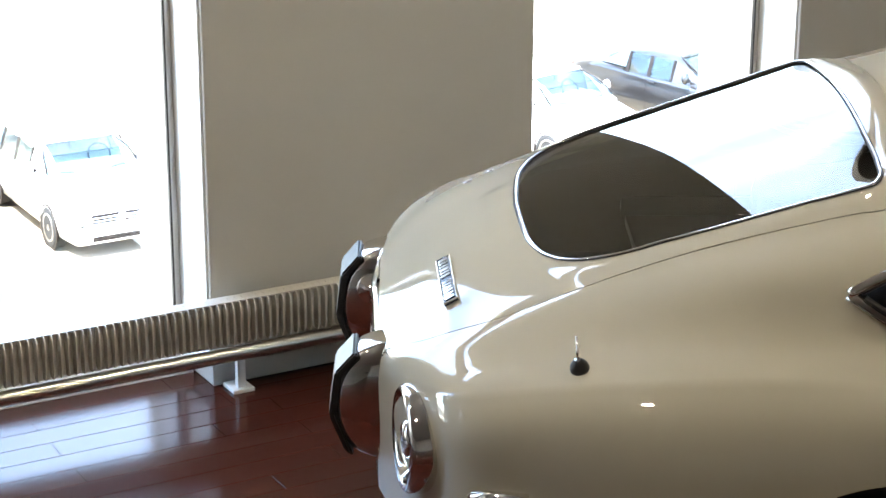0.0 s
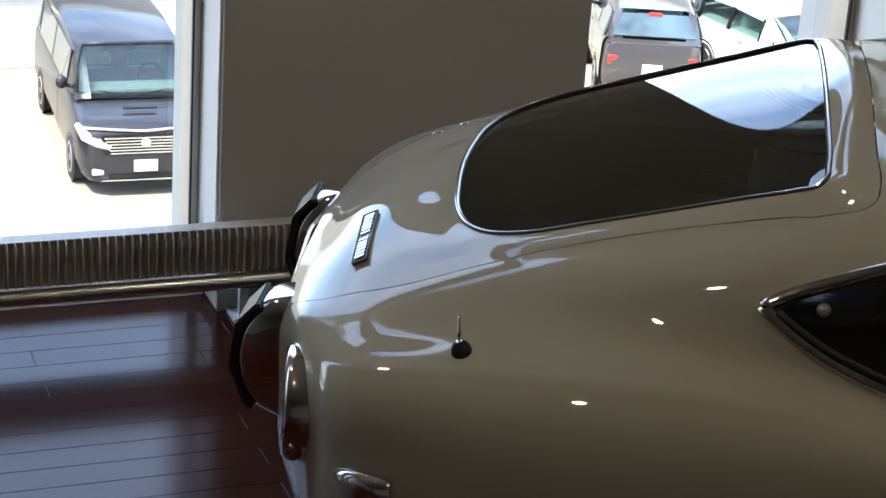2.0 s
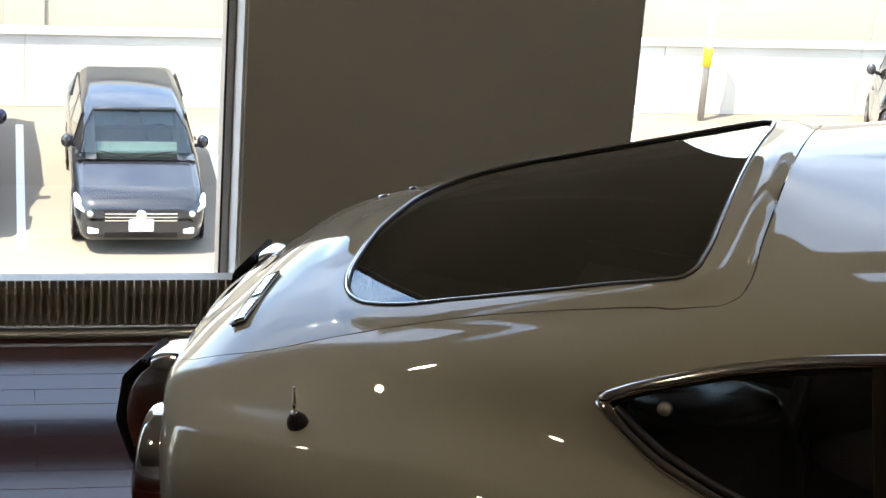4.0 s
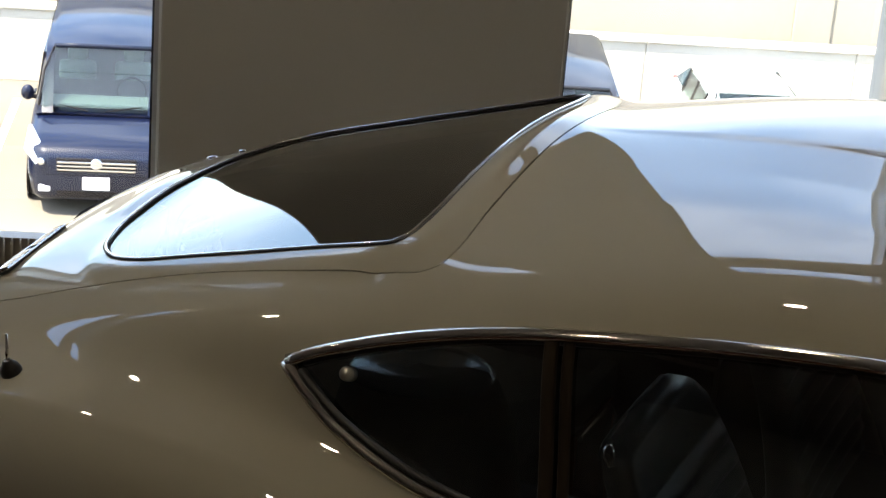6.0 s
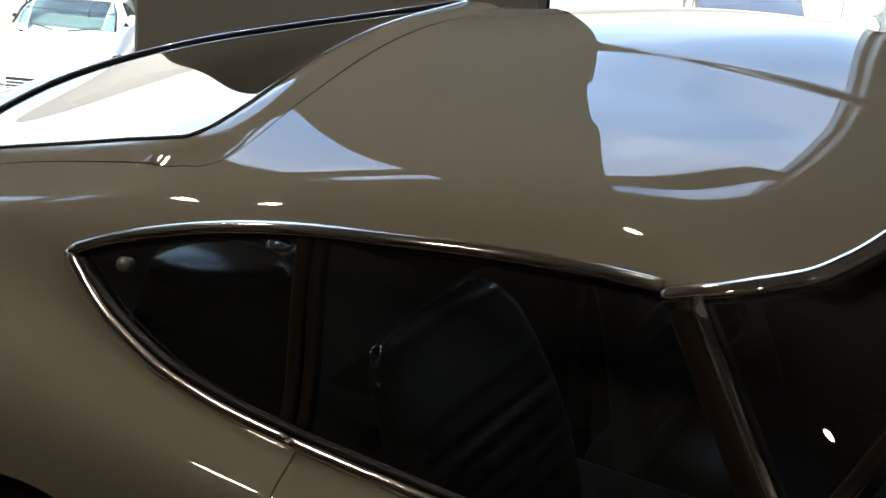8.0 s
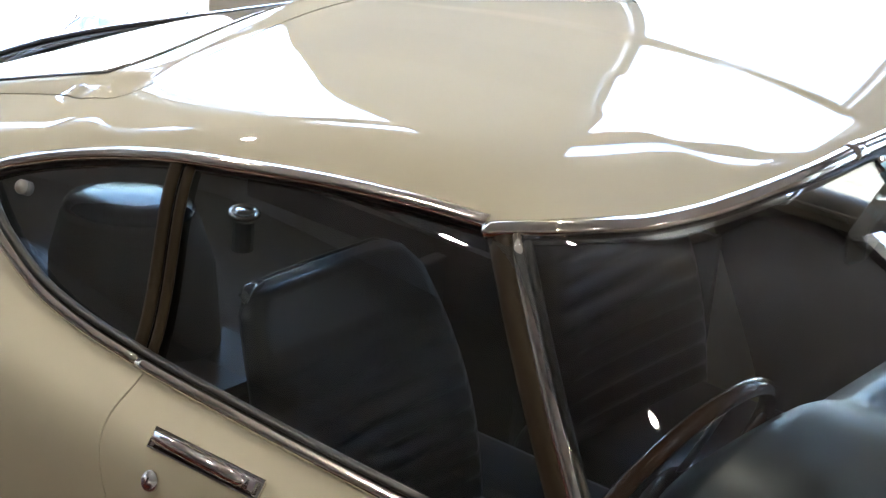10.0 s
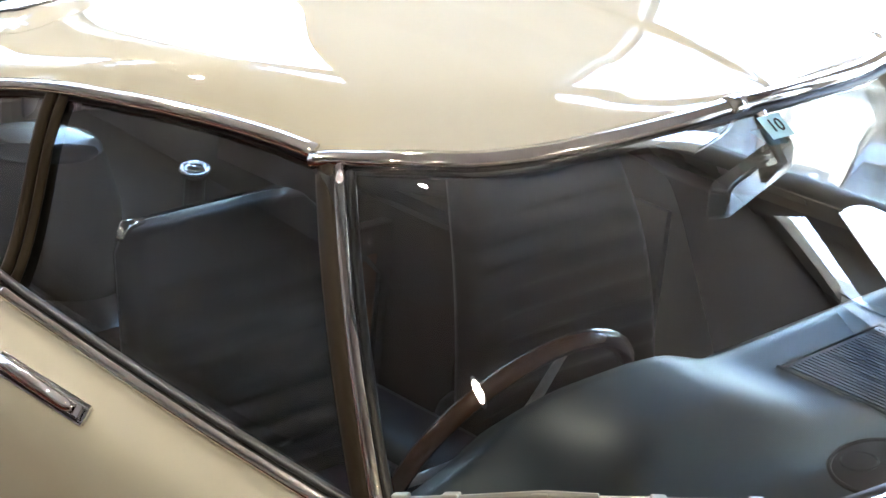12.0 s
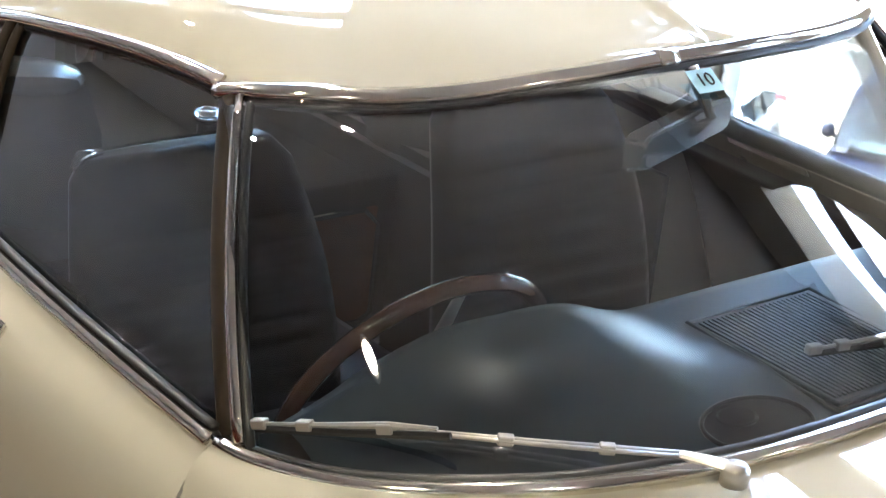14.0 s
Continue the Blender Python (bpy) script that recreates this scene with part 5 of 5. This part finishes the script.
# ---- parked cars ----
def parked_car(name, label, m, paint, length, width, height, hood, nose, cabin, shape):
    """A car with its nose at -y. hood, nose: heights; cabin: y of screen base, roof front, roof rear, tail glass base; shape: how upright its tail is."""
    c = thing(name, m, label, "car", "parked cars")
    w = width / 2
    sb, rf, rr, tb = cabin
    L2 = length / 2
    belt = hood + 0.06

    def ring(y, half, z0, z1, r=0.10):
        pts = []
        zs = (z0, z0 + 0.06, z0 + 0.25, (z0 + z1) / 2 + 0.05, z1 - r, z1 - r * 0.3, z1)
        ws = (half * 0.86, half * 0.95, half, half, half * 0.975, half * 0.93, half * 0.80)
        for zz, ww in zip(zs, ws):
            pts.append((ww, y, zz))
        return pts + [(-x, yy, zz) for x, yy, zz in reversed(pts)]

    st = [(-L2, 0.72, 0.30, nose * 0.78), (-L2 + 0.04, 0.84, 0.22, nose * 0.92), (-L2 + 0.14, 0.93, 0.20, nose), (-L2 + 0.45, 0.985, 0.20, nose + (hood - nose) * 0.45),
          (sb, 1.0, 0.20, hood), (sb + 0.3, 1.0, 0.20, belt), (0.4, 1.0, 0.20, belt + 0.01), (tb - 0.1, 1.0, 0.20, belt + 0.03), (L2 - 0.25, 0.97, 0.22, belt + 0.02 if shape > 0.5 else hood), (L2 - 0.06, 0.92, 0.24, (belt if shape > 0.5 else hood) - 0.05), (L2, 0.80, 0.32, 0.75)]
    body = part("body", loft_x([ring(y, w * f, a, b) for y, f, a, b in st]), paint, c)
    soft(body, 50)
    # roof and glass
    wt, wb = w * (0.82 if height > 1.7 else 0.76), w * 0.95

    def gring(y, f, z0, z1):
        return [(wb * f, y, z0), ((wb * 0.3 + wt * 0.7) * f, y, z0 + (z1 - z0) * 0.75), (wt * f, y, z1 - 0.05), (wt * 0.85 * f, y, z1), (-wt * 0.85 * f, y, z1), (-wt * f, y, z1 - 0.05), (-(wb * 0.3 + wt * 0.7) * f, y, z0 + (z1 - z0) * 0.75), (-wb * f, y, z0)]

    gl = [(sb, 0.96, belt - 0.05, belt - 0.02), ((sb + rf) / 2, 0.985, belt - 0.05, belt + (height - belt) * 0.56), (rf, 1.0, belt - 0.05, height - 0.05), ((rf + rr) / 2, 1.0, belt - 0.05, height), (rr, 0.99, belt - 0.05, height - 0.04), (tb, 0.94, belt - 0.05, belt + 0.02)]
    shell = loft_x([gring(y, f, a, max(b, a + 0.02)) for y, f, a, b in gl])
    shell.verts.ensure_lookup_table()
    openings = [(0, 3), (1, 3), (4, 3), (2, 0), (2, 6), (3, 0), (3, 6)]      # screen, rear window, sides
    index = [{8 * r + k, 8 * r + k + 1, 8 * r + k + 8, 8 * r + k + 9} for r, k in openings]
    bmesh.ops.delete(shell, geom=[f for f in shell.faces if {v.index for v in f.verts} in index], context="FACES_ONLY")
    cab = part("cabin_shell", shell, paint, c)
    soft(cab, 40)

    def quad(name, pts, material, out=0.008, parent=c):
        ps = [Vector(p) for p in pts]
        n = (ps[1] - ps[0]).cross(ps[3] - ps[0]).normalized()
        bm = bmesh.new()
        a = [bm.verts.new(p + n * out) for p in ps]
        b = [bm.verts.new(p - n * 0.02) for p in ps]
        k = len(ps)
        bm.faces.new(a)
        bm.faces.new(b[::-1])
        for i in range(k):
            bm.faces.new((a[i], b[i], b[(i + 1) % k], a[(i + 1) % k]))
        bmesh.ops.recalc_face_normals(bm, faces=bm.faces)
        return part(name, bm, material, parent)

    def scr(y, f, z):
        """Half width of the cabin at a height."""
        return f * (wb + (wt - wb) * min(1.0, max(0.0, (z - belt) / (height - belt))))

    ym = (sb + rf) / 2
    zm = belt + (height - belt) * 0.56
    for sg in (-1, 1):
        part("pillar_edge", rod([(sg * scr(sb, 0.915, belt), sb + 0.06, belt + 0.05), (sg * scr(ym, 0.945, zm), ym - 0.005, zm), (sg * scr(rf, 0.915, height) * 0.95, rf - 0.055, height - 0.085)], 0.016, 6), BLACK, c, smooth=True)
    quad("windscreen", [(-scr(sb, 0.90, belt), sb + 0.07, belt + 0.045), (scr(sb, 0.90, belt), sb + 0.07, belt + 0.045), (scr(ym, 0.93, zm), ym, zm), (-scr(ym, 0.93, zm), ym, zm)], CARPANE)
    quad("windscreen_upper", [(-scr(ym, 0.93, zm), ym, zm), (scr(ym, 0.93, zm), ym, zm), (scr(rf, 0.90, height) * 0.95, rf - 0.05, height - 0.085), (-scr(rf, 0.90, height) * 0.95, rf - 0.05, height - 0.085)], CARPANE)
    part("header_rail", rod([(xx, rf - 0.030, height - 0.062) for xx in np.linspace(-wt * 0.86, wt * 0.86, 5)], 0.035, 8), paint, c, smooth=True)
    quad("rear_window", [(scr(tb, 0.85, belt), tb - 0.02, belt + 0.07), (-scr(tb, 0.85, belt), tb - 0.02, belt + 0.07), (-scr(rr, 0.86, height) * 0.95, rr + 0.045, height - 0.11), (scr(rr, 0.86, height) * 0.95, rr + 0.045, height - 0.11)], CARGLASS, 0.02)
    zt = belt + (height - belt) * 0.76
    # cabin seen through the glass: shelf, steering wheel, seats
    part("interior_dash", box(-wb * 0.86, wb * 0.86, sb + 0.22, sb + 0.62, belt - 0.04, belt + 0.035, 0.02), PALESEAT, c)
    turn = Matrix.Translation((0.36, sb + 0.78, belt + 0.05)) @ Matrix.Rotation(radians(62), 4, "X")
    part("steering_wheel", rod([turn @ Vector((0.18 * math.cos(q), 0.18 * math.sin(q), 0)) for q in np.linspace(0, 2 * math.pi, 20, endpoint=False)], 0.016, 6, closed=True), BLACK, c, smooth=True)
    for sx in (-0.36, 0.36):
        fs = part("front_seat", box(sx - 0.24, sx + 0.24, rf + 0.62, rf + 0.78, belt - 0.05, belt + 0.24, 0.06), PALESEAT, c, smooth=True)
        part("headrest", box(sx - 0.13, sx + 0.13, rf + 0.66, rf + 0.76, belt + 0.25, belt + 0.41, 0.04), PALESEAT, fs, smooth=True)
    for s in (-1, 1):
        xb, xt = s * (wb * 1.0), s * (wb * 0.3 + wt * 0.7)
        mid = (rf + rr) / 2 - 0.05

        def side(y0, y1):
            p = [(xb, y0, belt - 0.04), (xb, y1, belt - 0.04), (xt, y1, zt), (xt, y0, zt)]
            return p if s > 0 else p[::-1]

        for y0, y1 in ((rf + 0.02, mid - 0.04), (mid + 0.04, rr - 0.14), (rr - 0.06, rr + 0.01)):
            quad("side_window", side(y0, y1), CARPANE, 0.004)
        for y0, y1 in ((rf - 0.02, rf + 0.02), (mid - 0.04, mid + 0.04), (rr - 0.14, rr - 0.06)):
            quad("door_pillar", side(y0, y1), BLACK, 0.007)
        p = [(xb, rr - 0.08, belt + 0.05), (xb, tb - 0.18, belt + 0.06), (xt, rr - 0.02, zt), (xt, rr - 0.08, zt)]
        quad("quarter_window", p if s > 0 else p[::-1], CARGLASS, 0.010)
        # lamps, mirrors, wheels
        if name == "van":
            run, girth = [(0.52, 0.00, -0.27), (0.70, 0.03, -0.21), (0.88, 0.11, -0.13), (0.985, 0.33, -0.03)], [0.050, 0.075, 0.085, 0.035]
        elif name == "minivan":
            run, girth = [(0.60, 0.03, -0.21), (0.76, 0.09, -0.16), (0.90, 0.24, -0.05), (0.965, 0.66, 0.06)], [0.045, 0.110, 0.115, 0.030]
        else:
            run, girth = [(0.62, 0.03, -0.18), (0.78, 0.08, -0.15), (0.92, 0.20, -0.09), (0.975, 0.40, -0.02)], [0.045, 0.070, 0.070, 0.025]
        hl = rod([(s * w * a, -L2 + b, nose + h) for a, b, h in run], girth, 14, flat=0.55, up=(s * 0.35, -0.75, 0.60))
        part("headlight", hl, HEADLAMP, c, "clear swept headlight", True)
        part("headlight_projector", lathe([(0.045, -0.02), (0.045, 0.01), (0.035, 0.022), (0.0, 0.026)], 14, frame_at((s * w * 0.76, -L2 - 0.005, nose - 0.17), (s * 0.2, -0.9, 0.3), (1, 0, 0))), CHROME, c, smooth=True)
        tl = box(min(s * w * 0.66, s * w * 0.86), max(s * w * 0.66, s * w * 0.86), L2 - 0.12, L2 - 0.015, 0.72, 0.90, 0.03)
        part("tail_light", tl, REDLENS, c, "red tail light")
        mr = bmesh.new()
        bmesh.ops.create_uvsphere(mr, u_segments=14, v_segments=8, radius=1, matrix=Matrix.Translation((s * (w + 0.055), sb + 0.42, belt + 0.10)) @ Matrix.Diagonal((0.085, 0.065, 0.10, 1)))
        mo = part("door_mirror", mr, paint, c, smooth=True)
        part("mirror_arm", rod([(s * w * 0.93, sb + 0.42, belt + 0.04), (s * (w + 0.03), sb + 0.42, belt + 0.06)], 0.03, 8), BLACK, mo)
        for y in (-L2 + 0.86, L2 - 0.88):
            mw = Matrix.Translation((s * (w - 0.10), y, 0.32)) @ Matrix.Rotation(radians(90 * s), 4, "Y")
            wh = part("wheel", lathe([(0.22, -0.09), (0.30, -0.10), (0.32, -0.08), (0.32, 0.08), (0.30, 0.108), (0.23, 0.105)], 28, mw), TYRE, c, smooth=True)
            part("rim", lathe([(0.225, 0.06), (0.222, 0.112), (0.20, 0.114), (0.18, 0.095), (0.06, 0.10), (0.04, 0.112), (0.0, 0.114)], 24, mw), STEEL, wh, smooth=True)
            part("wheel_arch", lathe([(0.36, 0.07), (0.365, 0.102), (0.335, 0.103), (0.33, 0.07)], 28, mw), BLACK, wh, smooth=True)
        part("door_line", box(min(s * w * 1.0, s * (w + 0.003)), max(s * w * 1.0, s * (w + 0.003)), rf + 0.55, rf + 0.56, 0.35, belt - 0.08), BLACK, c)
        part("door_handle", box(min(s * w, s * (w + 0.03)), max(s * w, s * (w + 0.03)), rf + 0.32, rf + 0.48, belt - 0.13, belt - 0.10, 0.008), paint, c)
        part("fog_lamp", box(min(s * w * 0.62, s * w * 0.80), max(s * w * 0.62, s * w * 0.80), -L2 - 0.004, -L2 + 0.12, 0.32, 0.41, 0.02), HEADLAMP, c)
    tall = name == "van"
    gz0, gz1 = (nose - 0.40, nose - 0.10) if tall else (nose - 0.30, nose - 0.12)
    gw = w * (0.66 if tall else 0.56)
    g = part("grille", box(-gw, gw, -L2 - 0.004, -L2 + 0.10, gz0, gz1, 0.02), BLACK, c)
    rows = 6 if tall else 3
    for k in range(rows):
        z = gz0 + 0.025 + k * (gz1 - gz0 - 0.04) / rows
        half = gw * (0.97 if not tall else 0.80 + 0.17 * k / rows)
        part("grille_bar", box(-half, half, -L2 - 0.018, -L2 + 0.02, z, z + 0.026, 0.006), CHROME, g)
    if tall:
        part("bonnet_trim", rod([(xx, -L2 + 0.02 + 0.10 * (xx / w) ** 2, nose - 0.06 + 0.05 * abs(xx / w)) for xx in np.linspace(-w * 0.93, w * 0.93, 13)], 0.022, 8), CHROME, c, smooth=True)
        part("bumper_lip", box(-w * 0.66, w * 0.66, -L2 - 0.03, -L2 + 0.05, 0.235, 0.262, 0.008), CHROME, c)
        part("bonnet_scoop", box(-0.24, 0.24, sb - 0.42, sb - 0.36, hood - 0.01, hood + 0.008, 0.006), BLACK, c)
    part("badge", lathe([(0.07, 0.0), (0.07, 0.012), (0.05, 0.018), (0.0, 0.018)], 20, Matrix.Translation((0, -L2 - 0.012, (gz0 + gz1) / 2 + 0.03)) @ Matrix.Rotation(radians(90), 4, "X")), CHROME, g, smooth=True)
    part("lower_intake", box(-w * 0.56, w * 0.56, -L2 - 0.002, -L2 + 0.1, 0.26, 0.36, 0.02), BLACK, c)
    part("number_plate", box(-0.165, 0.165, -L2 - 0.034, -L2 - 0.018, 0.37, 0.535, 0.004), WHITEPAINT, c)
    part("rear_number_plate", box(-0.165, 0.165, L2 + 0.002, L2 + 0.016, 0.60, 0.765, 0.004), WHITEPAINT, c)
    for s in (-1, 1):
        part("wiper", rod([(s * 0.10 - 0.05, sb + 0.02, belt), (s * 0.10 + 0.45 * (-1 if s < 0 else 1) * 0.9, sb + 0.10, belt + 0.055)], 0.010, 6), BLACK, c)
    if name == "suv":
        part("brake_light", box(-0.11, 0.11, rr + 0.02, rr + 0.09, height - 0.13, height - 0.08, 0.01), REDLENS, c, "red high brake light")
    return c


VAN = dict(length=4.9, width=1.85, height=1.82, hood=1.12, nose=1.00, cabin=(-1.55, -0.85, 2.10, 2.40), shape=1.0)
MPV = dict(length=4.76, width=1.74, height=1.78, hood=1.02, nose=0.88, cabin=(-1.50, -0.72, 2.05, 2.34), shape=1.0)
SEDAN = dict(length=4.7, width=1.78, height=1.44, hood=0.95, nose=0.78, cabin=(-1.05, -0.20, 0.95, 1.65), shape=0.2)
SUV = dict(length=3.6, width=1.72, height=1.66, hood=1.08, nose=0.98, cabin=(-0.90, -0.45, 1.50, 1.72), shape=1.0)
WAGON = dict(length=4.7, width=1.78, height=1.52, hood=0.95, nose=0.78, cabin=(-1.15, -0.30, 1.75, 2.20), shape=1.0)
HATCHB = dict(length=3.9, width=1.68, height=1.50, hood=0.98, nose=0.85, cabin=(-1.10, -0.30, 1.45, 1.85), shape=1.0)

COUPE = dict(length=4.2, width=1.72, height=1.32, hood=0.90, nose=0.76, cabin=(-0.85, -0.10, 0.85, 1.60), shape=0.2)
SALOON = dict(length=4.3, width=1.72, height=1.45, hood=0.95, nose=0.80, cabin=(-1.10, -0.35, 1.05, 1.60), shape=0.2)


def bay(u, v, turn=0.0):
    return ROOM @ YARD @ Matrix.Translation((u, v, GROUND_Z)) @ Matrix.Rotation(radians(turn), 4, "Z")


parked_car("van", "dark grey tall van with chrome grille parked nose out", bay(5.22, 23.3 + 2.45, -3), CAR_DARK, **VAN)
parked_car("estate_car", "black estate car parked nose out in the lot", bay(1.47, 22.75 + 2.35, 0), CAR_BLACK, **WAGON)
parked_car("minivan", "dark blue minivan with white headlights parked nose out", bay(-1.46, 23.3 + 2.66, 2) @ Matrix.Scale(1.12, 4), CAR_BLUE, **MPV)
parked_car("coupe", "low white coupe parked nose out in the lot", bay(-4.58, 25.4, -2.8), CAR_WHITE, **COUPE)
parked_car("sedan", "white sedan with pale windows parked nose out", bay(8.30, 26.73, 0.4), CAR_WHITE, **SALOON)
parked_car("suv", "dark brown boxy car with its tail to the building", bay(14.72, 27.5, 160), CAR_BROWN, **SUV)
parked_car("hatchback", "white hatchback with pale windscreen parked nose out", bay(16.9, 26.5, 10), CAR_WHITE, **HATCHB)
parked_car("sedan", "dark sedan at the end of the row", bay(20.2, 26.6, 14), CAR_BLACK, **SEDAN)
parked_car("sedan", "silver sedan at the far end of the lot", bay(-8.0, 26.4, 0), CAR_SILVER, **SEDAN)
